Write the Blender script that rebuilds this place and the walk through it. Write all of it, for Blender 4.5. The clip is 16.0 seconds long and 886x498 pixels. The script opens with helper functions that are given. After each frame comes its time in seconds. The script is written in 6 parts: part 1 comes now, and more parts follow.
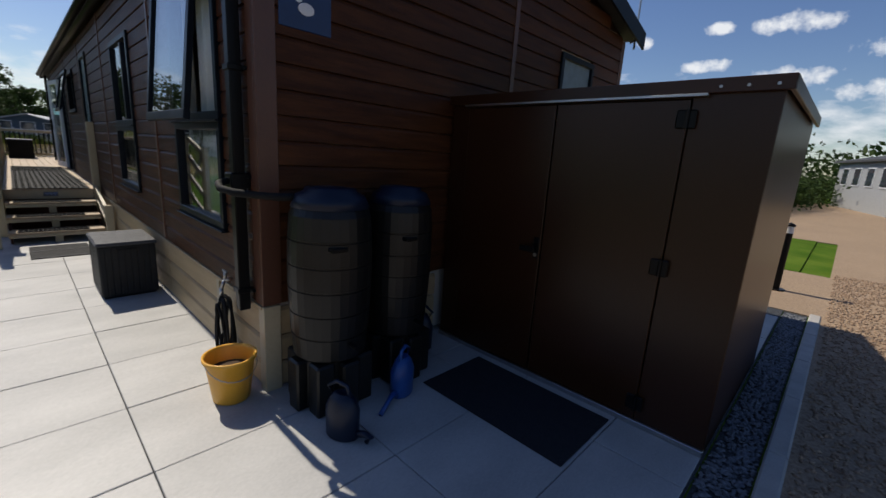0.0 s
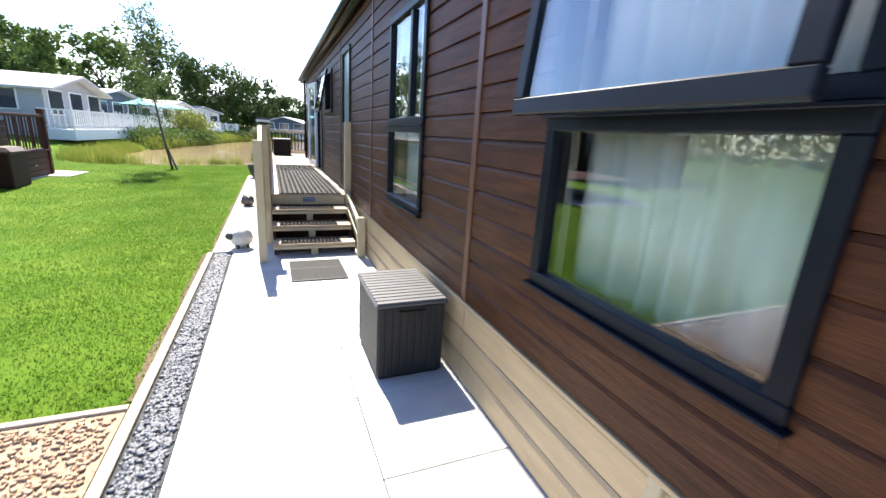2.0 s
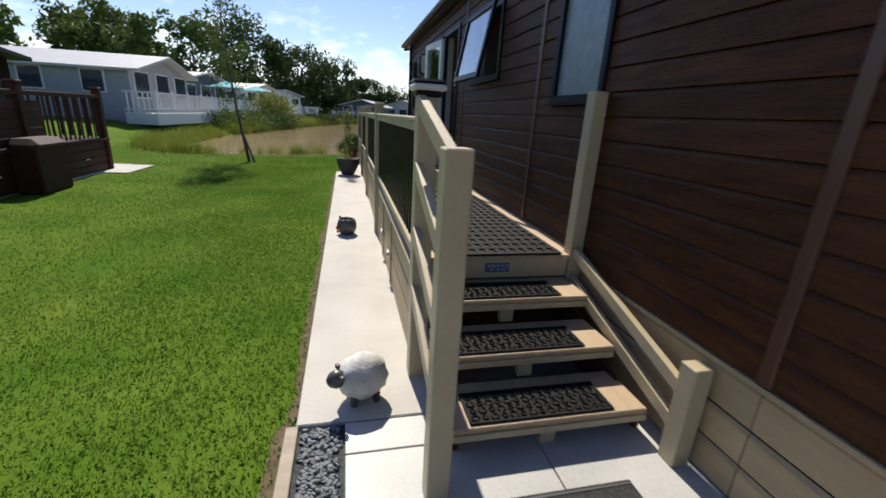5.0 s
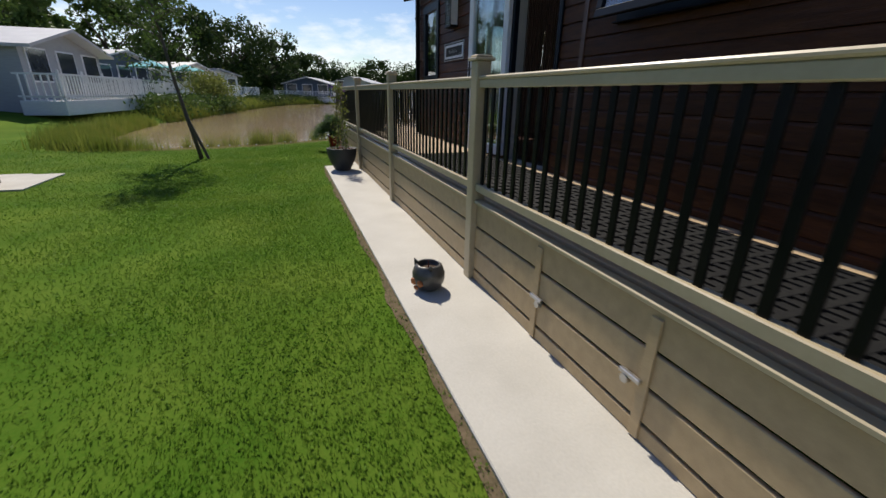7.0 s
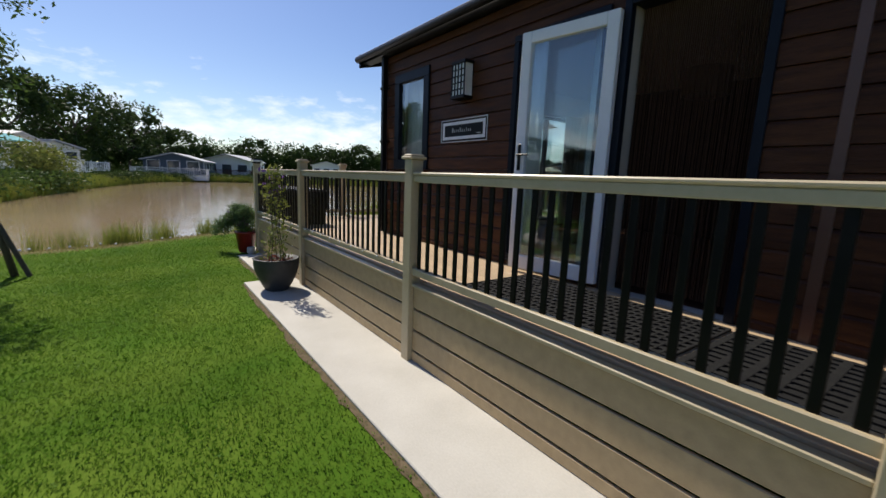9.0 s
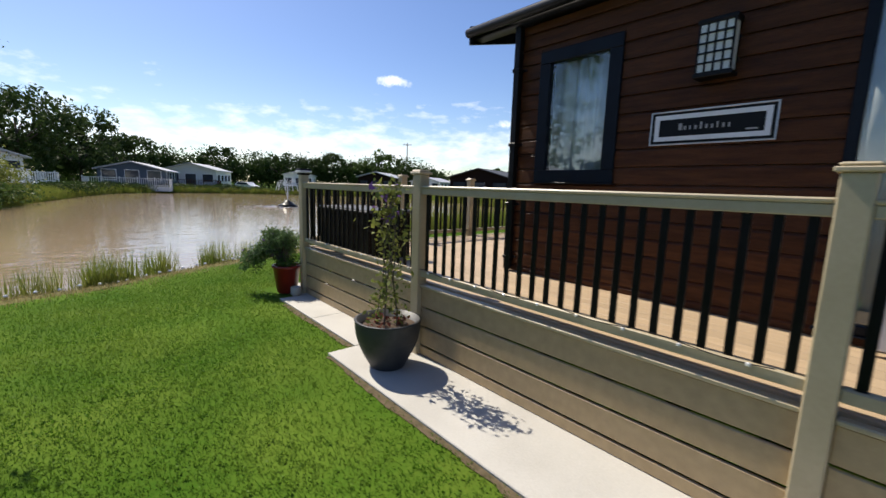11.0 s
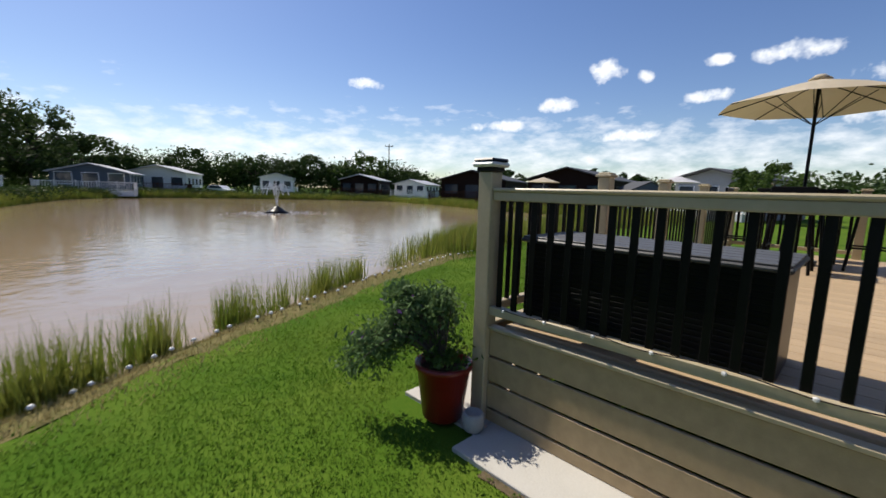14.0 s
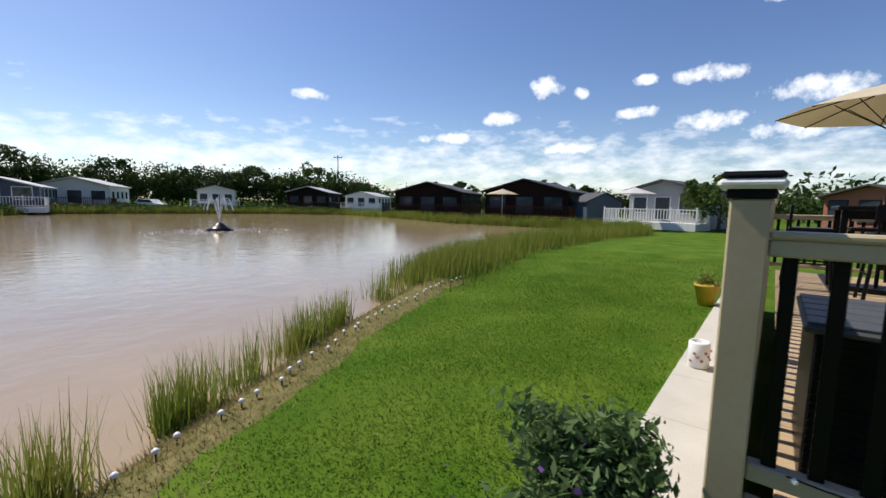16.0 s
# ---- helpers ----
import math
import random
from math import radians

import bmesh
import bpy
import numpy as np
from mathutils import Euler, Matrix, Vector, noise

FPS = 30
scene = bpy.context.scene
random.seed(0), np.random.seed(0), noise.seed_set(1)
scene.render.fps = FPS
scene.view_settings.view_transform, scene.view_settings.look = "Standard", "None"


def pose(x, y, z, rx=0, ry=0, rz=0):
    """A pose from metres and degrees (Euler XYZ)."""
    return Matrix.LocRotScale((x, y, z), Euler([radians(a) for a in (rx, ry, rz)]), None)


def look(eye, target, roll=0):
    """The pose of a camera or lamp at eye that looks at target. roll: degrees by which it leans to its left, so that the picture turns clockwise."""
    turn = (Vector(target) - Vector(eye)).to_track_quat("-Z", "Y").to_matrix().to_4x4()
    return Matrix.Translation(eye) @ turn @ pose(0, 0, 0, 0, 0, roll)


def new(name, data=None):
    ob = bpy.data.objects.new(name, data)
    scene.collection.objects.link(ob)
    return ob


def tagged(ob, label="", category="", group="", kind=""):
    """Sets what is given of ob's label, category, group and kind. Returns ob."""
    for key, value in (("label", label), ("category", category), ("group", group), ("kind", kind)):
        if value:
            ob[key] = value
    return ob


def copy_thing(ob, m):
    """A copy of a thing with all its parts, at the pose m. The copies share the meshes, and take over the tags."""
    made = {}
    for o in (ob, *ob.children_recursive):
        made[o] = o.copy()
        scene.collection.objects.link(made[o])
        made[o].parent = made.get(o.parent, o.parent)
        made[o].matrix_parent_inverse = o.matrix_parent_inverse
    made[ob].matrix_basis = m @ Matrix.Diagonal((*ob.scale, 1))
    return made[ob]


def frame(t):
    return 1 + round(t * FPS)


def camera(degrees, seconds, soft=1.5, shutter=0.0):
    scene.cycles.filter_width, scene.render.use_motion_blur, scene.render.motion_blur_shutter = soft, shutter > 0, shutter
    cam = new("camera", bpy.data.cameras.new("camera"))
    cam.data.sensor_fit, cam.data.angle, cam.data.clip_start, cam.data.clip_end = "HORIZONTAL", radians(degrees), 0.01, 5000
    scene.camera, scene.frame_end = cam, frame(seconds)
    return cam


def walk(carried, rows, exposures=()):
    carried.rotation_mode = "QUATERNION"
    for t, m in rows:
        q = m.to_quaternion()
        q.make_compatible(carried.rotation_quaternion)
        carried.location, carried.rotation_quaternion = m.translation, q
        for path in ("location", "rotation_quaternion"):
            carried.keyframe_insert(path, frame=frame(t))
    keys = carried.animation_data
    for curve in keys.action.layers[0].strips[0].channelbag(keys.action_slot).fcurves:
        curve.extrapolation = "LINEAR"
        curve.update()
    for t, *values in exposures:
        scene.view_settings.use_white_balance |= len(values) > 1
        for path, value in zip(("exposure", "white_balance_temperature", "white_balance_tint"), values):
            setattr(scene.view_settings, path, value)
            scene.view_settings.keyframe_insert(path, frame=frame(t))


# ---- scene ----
cam = camera(94.1, 16.0, shutter=0.25)
PATH = [
    (0, (-1.043, -2.561, 1.641), (0.367, -1.213, 1.2), 3.7),
    (0.5, (-1.105, -2.009, 1.716), (0.398, -0.771, 1.26), 2.0),
    (1, (-1.057, -1.333, 1.693), (0.049, 0.265, 1.223), 2.9),
    (1.5, (-1.101, -0.63, 1.662), (-0.195, 1.057, 1.085), 4.4),
    (2, (-1.17, 0.09, 1.658), (-0.423, 1.872, 1.141), 3.5),
    (2.5, (-1.331, 0.8, 1.647), (-0.591, 2.579, 1.111), 2.8),
    (3, (-1.403, 1.566, 1.634), (-0.831, 3.391, 1.046), 2.2),
    (3.5, (-1.513, 2.293, 1.624), (-0.927, 4.096, 0.99), 2.5),
    (4, (-1.523, 2.958, 1.601), (-1.035, 4.809, 1.02), 3.2),
    (4.5, (-1.546, 3.627, 1.608), (-1.004, 5.473, 1.063), 3.6),
    (5, (-1.69, 4.233, 1.605), (-1.241, 6.084, 0.996), 3.4),
    (5.2, (-1.748, 4.487, 1.614), (-1.349, 6.335, 0.963), 3.9),
    (7.3, (-2.702, 7.387, 1.462), (-1.998, 9.127, 0.77), 2.2),
    (7.5, (-2.726, 7.674, 1.479), (-1.952, 9.402, 0.834), 4.4),
    (8, (-2.88, 8.382, 1.556), (-1.817, 10.017, 1.112), 3.3),
    (8.2, (-2.914, 8.697, 1.54), (-1.902, 10.376, 1.148), 1.8),
    (10.3, (-3.391, 11.566, 1.603), (-1.948, 12.922, 1.325), 3.3),
    (10.5, (-3.442, 11.835, 1.592), (-2.071, 13.267, 1.325), 2.0),
    (11, (-3.593, 12.555, 1.586), (-2.3, 14.052, 1.293), 1.9),
    (11.5, (-3.693, 13.21, 1.591), (-2.413, 14.708, 1.249), 2.6),
    (12, (-3.741, 13.895, 1.603), (-2.569, 15.482, 1.273), 3.6),
    (12.5, (-3.716, 14.544, 1.59), (-2.447, 16.033, 1.173), 2.8),
    (13, (-3.594, 15.24, 1.583), (-2.361, 16.775, 1.232), 2.8),
    (13.5, (-3.518, 15.929, 1.576), (-2.199, 17.387, 1.21), 2.2),
    (14, (-3.38, 16.545, 1.57), (-1.996, 17.961, 1.292), 1.6),
    (14.5, (-3.224, 17.089, 1.597), (-1.589, 18.228, 1.423), 1.9),
    (15, (-3.082, 17.607, 1.595), (-1.475, 18.77, 1.338), 0.8),
    (15.5, (-2.965, 17.95, 1.66), (-1.391, 19.164, 1.439), 1.2),
    (16, (-2.95, 18.216, 1.666), (-1.398, 19.458, 1.447), 1.1),
]
EXPO = [(0.0, -0.25), (0.2, 0.5), (0.5, 2.0), (1.0, 2.75), (1.5, 2.7), (2.0, 1.9), (2.5, 1.1), (3.0, 0.68), (3.5, 0.42), (5.0, 0.35), (7.5, 0.0), (8.0, 0.0), (10.5, 0.42), (11.0, 0.38), (12.5, 0.22), (14.0, 0.13), (15.0, 0.25), (16.0, 0.2)]
walk(cam, [(t, look(eye, target, roll)) for t, eye, target, roll in PATH], EXPO)

# ---- daylight ----
SUN = Vector((-0.10, 1.21, 1.48)).normalized()
world = bpy.data.worlds.new("sky")
scene.world = world
world.use_nodes = True
wn, wl = world.node_tree.nodes, world.node_tree.links
bg = wn["Background"]
sky = wn.new("ShaderNodeTexSky")
sky.sky_type, sky.sun_disc = "NISHITA", False
sky.sun_elevation, sky.sun_rotation = math.asin(SUN.z), math.atan2(SUN.x, SUN.y)
sky.air_density, sky.dust_density, sky.ozone_density = 1.0, 0.4, 2.5


def wmath(op, a, b=None, c=None):
    n = wn.new("ShaderNodeMath")
    n.operation = op
    for k, v in enumerate((a, b, c)):
        if v is None:
            continue
        if isinstance(v, (int, float)):
            n.inputs[k].default_value = v
        else:
            wl.new(v, n.inputs[k])
    return n.outputs[0]


wtc = wn.new("ShaderNodeTexCoord")
wsep = wn.new("ShaderNodeSeparateXYZ")
wl.new(wtc.outputs["Generated"], wsep.inputs[0])
# clouds: azimuth (degrees from +y towards +x) and height above the horizon, both bent by noise
w_az = wmath("MULTIPLY", wmath("ARCTAN2", wsep.outputs[0], wsep.outputs[1]), 57.3)
w_el = wmath("MULTIPLY", wmath("ARCSINE", wsep.outputs[2]), 57.3)
wmap = wn.new("ShaderNodeMapping")
wmap.inputs["Scale"].default_value = (1, 1, 2.6)
wl.new(wtc.outputs["Generated"], wmap.inputs[0])
wno = wn.new("ShaderNodeTexNoise")
wno.inputs["Scale"].default_value, wno.inputs["Detail"].default_value, wno.inputs["Roughness"].default_value = 15, 7, 0.58
wl.new(wmap.outputs[0], wno.inputs["Vector"])
nz = wno.outputs["Fac"]
wno2 = wn.new("ShaderNodeTexNoise")
wno2.inputs["Scale"].default_value, wno2.inputs["Detail"].default_value, wno2.inputs["Roughness"].default_value = 26, 6, 0.6
wl.new(wtc.outputs["Generated"], wno2.inputs["Vector"])
nz2 = wno2.outputs["Fac"]
band = wmath("SUBTRACT", 1.0, wmath("MULTIPLY", wmath("ABSOLUTE", wmath("SUBTRACT", w_el, 4.5)), 0.19))
cover = wmath("ADD", wmath("MULTIPLY", band, 0.5), wmath("MULTIPLY", wmath("SUBTRACT", nz, 0.52), 2.2))
for az, el, ra, re in ((33.3, 13.3, 2.6, 0.8), (64.4, 15.0, 2.3, 1.6), (69.0, 14.0, 1.2, 0.9), (59.1, 11.2, 3.2, 1.0), (82.8, 14.9, 4.0, 1.1), (76.2, 15.0, 1.8, 0.7), (75.2, 11.4, 2.8, 0.8),
                       (92.4, 12.3, 4.5, 1.6), (83.5, 10.0, 4.5, 1.2), (90.0, 8.4, 4.5, 1.2), (89.0, 21.3, 3.2, 0.7), (110, 17.5, 5, 1.4), (52, 8.6, 5, 0.9), (68, 7.4, 5, 1.0)):
    dx = wmath("DIVIDE", wmath("SUBTRACT", w_az, az), ra)
    dy = wmath("DIVIDE", wmath("SUBTRACT", w_el, el), re)
    r2 = wmath("ADD", wmath("MULTIPLY", dx, dx), wmath("MULTIPLY", dy, dy))
    puff = wmath("ADD", wmath("SUBTRACT", 0.85, r2), wmath("MULTIPLY", wmath("SUBTRACT", nz2, 0.5), 3.6))
    cover = wmath("MAXIMUM", cover, wmath("MINIMUM", puff, 0.9))
wr = wn.new("ShaderNodeMapRange")
wr.inputs[1].default_value, wr.inputs[2].default_value = 0.05, 1.0
wl.new(cover, wr.inputs[0])
wmix = wn.new("ShaderNodeMix")
wmix.data_type = "RGBA"
wl.new(wr.outputs[0], wmix.inputs[0])
whs = wn.new("ShaderNodeHueSaturation")
whs.inputs["Saturation"].default_value = 1.14
whs.inputs["Hue"].default_value = 0.512
wl.new(sky.outputs[0], whs.inputs["Color"])
wl.new(whs.outputs[0], wmix.inputs[6])
wmix.inputs[7].default_value = (10.0, 10.2, 10.5, 1)
wl.new(wmix.outputs[2], bg.inputs[0])
bg.inputs[1].default_value = 0.105
sun = new("sun", bpy.data.lights.new("sun", "SUN"))
sun.data.energy, sun.data.angle, sun.data.color = 5.0, radians(0.5), (1.0, 0.92, 0.80)
sun.matrix_world = look(SUN * 60, (0, 0, 0))


# ---- materials ----
def mat(name, c1, c2=None, scale=6.0, rough=0.6, bump=0.0, bscale=60.0, stretch=(1, 1, 1), metal=0.0, vary=0.0, spec=0.5, big=0.0, detail=6):
    """Two scales of noise between two colours, fine relief, and a small change from piece to piece."""
    m = bpy.data.materials.new(name)
    m.use_nodes = True
    nt = m.node_tree
    N, L = nt.nodes, nt.links
    b = N["Principled BSDF"]
    b.inputs["Roughness"].default_value, b.inputs["Metallic"].default_value, b.inputs["Specular IOR Level"].default_value = rough, metal, spec
    c2 = c2 or tuple(v * 0.75 for v in c1)
    tc, mp = N.new("ShaderNodeTexCoord"), N.new("ShaderNodeMapping")
    mp.inputs["Scale"].default_value = stretch
    L.new(tc.outputs["Object"], mp.inputs[0])
    n1, n2 = N.new("ShaderNodeTexNoise"), N.new("ShaderNodeTexNoise")
    n1.inputs["Scale"].default_value, n1.inputs["Detail"].default_value = scale, detail
    n2.inputs["Scale"].default_value, n2.inputs["Detail"].default_value = bscale, 4
    L.new(mp.outputs[0], n1.inputs["Vector"])
    L.new(mp.outputs[0], n2.inputs["Vector"])
    add = N.new("ShaderNodeMath")
    add.operation = "MULTIPLY_ADD"
    L.new(n2.outputs[0], add.inputs[0])
    add.inputs[1].default_value = 0.45
    L.new(n1.outputs[0], add.inputs[2])
    rg = N.new("ShaderNodeMapRange")
    rg.inputs[1].default_value, rg.inputs[2].default_value = 0.5, 0.95
    L.new(add.outputs[0], rg.inputs[0])
    mx = N.new("ShaderNodeMix")
    mx.data_type = "RGBA"
    L.new(rg.outputs[0], mx.inputs[0])
    mx.inputs[6].default_value, mx.inputs[7].default_value = (*c1, 1), (*c2, 1)
    out = mx.outputs[2]
    if vary or big:
        hs = N.new("ShaderNodeHueSaturation")
        L.new(out, hs.inputs["Color"])
        ma = N.new("ShaderNodeMath")
        ma.operation = "MULTIPLY_ADD"
        if vary:
            src = N.new("ShaderNodeObjectInfo").outputs["Random"]
        else:
            n3 = N.new("ShaderNodeTexNoise")
            n3.inputs["Scale"].default_value, n3.inputs["Detail"].default_value = 0.55, 5
            L.new(tc.outputs["Object"], n3.inputs["Vector"])
            src = n3.outputs[0]
        L.new(src, ma.inputs[0])
        ma.inputs[1].default_value = 2 * (vary or big)
        ma.inputs[2].default_value = 1 - (vary or big)
        L.new(ma.outputs[0], hs.inputs["Value"])
        out = hs.outputs[0]
    L.new(out, b.inputs["Base Color"])
    if bump:
        bp = N.new("ShaderNodeBump")
        bp.inputs["Strength"].default_value, bp.inputs["Distance"].default_value = bump, 0.01
        L.new(add.outputs[0], bp.inputs["Height"])
        L.new(bp.outputs[0], b.inputs["Normal"])
    return m


def leafy(name, c1, c2, trans=0.35):
    """A leaf: light passes partly through it."""
    m = mat(name, c1, c2, scale=1.3, rough=0.55, bscale=9, spec=0.08)
    N, L = m.node_tree.nodes, m.node_tree.links
    b = N["Principled BSDF"]
    tr, ms = N.new("ShaderNodeBsdfTranslucent"), N.new("ShaderNodeMixShader")
    L.new(b.inputs["Base Color"].links[0].from_socket, tr.inputs[0])
    ms.inputs[0].default_value = trans
    L.new(b.outputs[0], ms.inputs[1])
    L.new(tr.outputs[0], ms.inputs[2])
    L.new(ms.outputs[0], N["Material Output"].inputs[0])
    return m


def glass_mat(name, tint=(0.9, 0.95, 0.95), refl=1.0):
    m = bpy.data.materials.new(name)
    m.use_nodes = True
    N, L = m.node_tree.nodes, m.node_tree.links
    N.remove(N["Principled BSDF"])
    tr, gl, fr, ms = N.new("ShaderNodeBsdfTransparent"), N.new("ShaderNodeBsdfGlossy"), N.new("ShaderNodeLayerWeight"), N.new("ShaderNodeMixShader")
    tr.inputs[0].default_value = (*tint, 1)
    gl.inputs["Roughness"].default_value = 0.012
    fr.inputs[0].default_value = 0.5
    mu = N.new("ShaderNodeMath")
    mu.operation, mu.use_clamp = "MULTIPLY_ADD", True
    mu.inputs[1].default_value, mu.inputs[2].default_value = 0.75 * refl, 0.10
    pw = N.new("ShaderNodeMath")
    pw.operation = "POWER"
    pw.inputs[1].default_value = 2.6
    L.new(fr.outputs["Facing"], pw.inputs[0])
    L.new(pw.outputs[0], mu.inputs[0])
    L.new(mu.outputs[0], ms.inputs[0])
    L.new(tr.outputs[0], ms.inputs[1])
    L.new(gl.outputs[0], ms.inputs[2])
    L.new(ms.outputs[0], N["Material Output"].inputs[0])
    return m


BOARD = mat("stained_board", (0.092, 0.034, 0.012), (0.040, 0.014, 0.006), 3.0, 0.45, 0.6, 26, (9, 1, 9), vary=0.14, spec=0.15)
BOARD_END = mat("stained_board_end", (0.092, 0.034, 0.012), (0.040, 0.014, 0.006), 3.0, 0.45, 0.6, 26, (1, 9, 9), vary=0.14, spec=0.15)
TRIM = mat("brown_trim", (0.11, 0.045, 0.024), (0.085, 0.034, 0.019), 4, 0.4, 0.15, 50)
SKIRT = mat("beige_board", (0.46, 0.335, 0.18), (0.37, 0.265, 0.14), 2.5, 0.5, 0.25, 40, (6, 1, 6), vary=0.07)
BEIGE = mat("beige_plastic", (0.46, 0.385, 0.25), (0.39, 0.32, 0.20), 3, 0.42, 0.12, 40, vary=0.05)
ANTHR = mat("anthracite_frame", (0.007, 0.011, 0.018), (0.005, 0.007, 0.012), 8, 0.36, 0.08, 120, spec=0.14)
BLACK = mat("black_plastic", (0.004, 0.004, 0.0045), (0.007, 0.007, 0.0075), 6, 0.35, 0.06, 90, spec=0.16)
RUBBER = mat("black_rubber", (0.008, 0.008, 0.009), (0.015, 0.015, 0.014), 14, 0.75, 0.4, 160, spec=0.2)
WHITE = mat("white_plastic", (0.78, 0.78, 0.78), (0.70, 0.71, 0.72), 5, 0.35, 0.05, 60)
CURT = mat("white_curtain", (0.78, 0.78, 0.77), (0.68, 0.68, 0.68), 9, 0.9, 0.2, 200)
INNER = mat("cream_inner_wall", (0.42, 0.38, 0.33), (0.36, 0.33, 0.28), 2, 0.8, 0.05, 40)
SLAB = mat("porcelain_slab", (0.49, 0.48, 0.455), (0.34, 0.335, 0.32), 1.1, 0.5, 0.18, 45, (1, 2.2, 1), vary=0.05, detail=9)
CONC = mat("pale_concrete", (0.52, 0.50, 0.45), (0.42, 0.40, 0.355), 2.2, 0.85, 0.5, 70, big=0.18)
KERB = mat("kerb_concrete", (0.46, 0.44, 0.40), (0.36, 0.34, 0.31), 6, 0.85, 0.4, 90, big=0.15)
DECK = mat("tan_deck_board", (0.46, 0.34, 0.21), (0.38, 0.275, 0.165), 2.5, 0.55, 0.3, 60, (8, 0.6, 8), vary=0.08)
SLATE = mat("slate_chips", (0.20, 0.21, 0.225), (0.085, 0.092, 0.105), 25, 0.6, 0.3, 90)
GRAV = mat("golden_gravel", (0.46, 0.33, 0.215), (0.26, 0.165, 0.105), 22, 0.8, 0.3, 90)
GRAVBED = mat("gravel_bed", (0.42, 0.305, 0.195), (0.22, 0.15, 0.095), 38, 0.9, 1.0, 90, big=0.15)
SLATEBED = mat("slate_bed", (0.06, 0.065, 0.07), (0.02, 0.022, 0.026), 45, 0.85, 1.0, 90)
TIMBER = mat("pale_edging_timber", (0.42, 0.36, 0.28), (0.30, 0.25, 0.19), 3, 0.8, 0.4, 60, (1, 6, 6))
LAWN = mat("lawn_soil", (0.048, 0.112, 0.008), (0.100, 0.150, 0.018), 1.1, 0.95, 0.9, 50, big=0.3, detail=9, spec=0.05)
BLADE = leafy("grass_blade", (0.066, 0.165, 0.009), (0.150, 0.235, 0.028), 0.4)
REED = leafy("reed_blade", (0.13, 0.20, 0.025), (0.30, 0.30, 0.07), 0.35)
STRAW = leafy("dry_grass", (0.40, 0.32, 0.15), (0.24, 0.22, 0.08), 0.3)
LEAF = leafy("shrub_leaf", (0.075, 0.135, 0.045), (0.14, 0.21, 0.085), 0.3)
LEAFY = leafy("yellow_green_leaf", (0.22, 0.23, 0.055), (0.12, 0.16, 0.04), 0.35)
LEAFD = leafy("dark_tree_leaf", (0.030, 0.058, 0.016), (0.055, 0.085, 0.024), 0.25)
LEAFM = leafy("tree_leaf", (0.060, 0.105, 0.022), (0.10, 0.15, 0.04), 0.3)
BARK = mat("bark", (0.12, 0.095, 0.07), (0.06, 0.048, 0.036), 12, 0.9, 0.8, 50, (4, 4, 1))
SHED = mat("brown_metal", (0.032, 0.0115, 0.0042), (0.025, 0.009, 0.0034), 2, 0.30, 0.05, 50, spec=0.32)
TEALDK = mat("blue_black_plastic", (0.005, 0.010, 0.026), (0.008, 0.015, 0.034), 6, 0.4, 0.1, 60, spec=0.35)
BUTT = mat("grey_black_plastic", (0.007, 0.007, 0.0065), (0.011, 0.011, 0.010), 5, 0.36, 0.12, 120, spec=0.35)
BLUE = mat("blue_plastic", (0.02, 0.085, 0.30), (0.015, 0.06, 0.22), 5, 0.35, 0.05, 60)
YELL = mat("yellow_plastic", (0.80, 0.42, 0.045), (0.72, 0.36, 0.035), 4, 0.4, 0.08, 60)
BOXGR = mat("graphite_plastic", (0.011, 0.012, 0.013), (0.017, 0.018, 0.019), 5, 0.5, 0.25, 80, (1, 6, 6), spec=0.3)
BOXTOP = mat("grey_lid_plastic", (0.070, 0.072, 0.077), (0.052, 0.054, 0.058), 5, 0.5, 0.2, 80)
STEEL = mat("galvanised_steel", (0.5, 0.5, 0.5), (0.4, 0.4, 0.4), 10, 0.35, 0.1, 80, metal=1.0)
ROOF = mat("dark_roof_tile", (0.06, 0.062, 0.066), (0.04, 0.041, 0.044), 8, 0.7, 0.5, 40)
ROOFP = mat("pale_roof_sheet", (0.50, 0.50, 0.50), (0.42, 0.42, 0.43), 2, 0.5, 0.2, 20)
GLASS = glass_mat("window_glass")
FROST = mat("pale_frosted_glass", (0.22, 0.28, 0.30), (0.17, 0.22, 0.24), 12, 0.25, 0.2, 90)
TERRA = mat("red_glaze", (0.24, 0.022, 0.014), (0.17, 0.015, 0.010), 5, 0.28, 0.1, 30)
POTGR = mat("charcoal_pot", (0.028, 0.028, 0.030), (0.05, 0.05, 0.05), 7, 0.5, 0.3, 80)
SOIL = mat("potting_soil", (0.05, 0.03, 0.018), (0.10, 0.065, 0.04), 30, 0.95, 1.0, 90)
FLEECE = mat("painted_stone_fleece", (0.66, 0.64, 0.60), (0.42, 0.41, 0.38), 9, 0.85, 0.9, 60)
GLAZE = mat("grey_brown_glaze", (0.10, 0.095, 0.085), (0.05, 0.045, 0.04), 7, 0.3, 0.3, 50)
ORANGE = mat("orange_glaze", (0.42, 0.13, 0.03), (0.30, 0.09, 0.02), 7, 0.4, 0.2, 50)
CANVAS = leafy("cream_canvas", (0.74, 0.66, 0.52), (0.68, 0.60, 0.46), 0.4)
WOODDK = mat("dark_brown_timber", (0.080, 0.030, 0.017), (0.045, 0.018, 0.011), 4, 0.6, 0.4, 40, (6, 1, 1), spec=0.12)
CABINET = mat("brown_cover", (0.055, 0.024, 0.016), (0.04, 0.018, 0.012), 3, 0.6, 0.15, 40, spec=0.12)
LAMPW = mat("opal_glass", (0.72, 0.72, 0.70), (0.62, 0.62, 0.60), 6, 0.3, 0.05, 60)
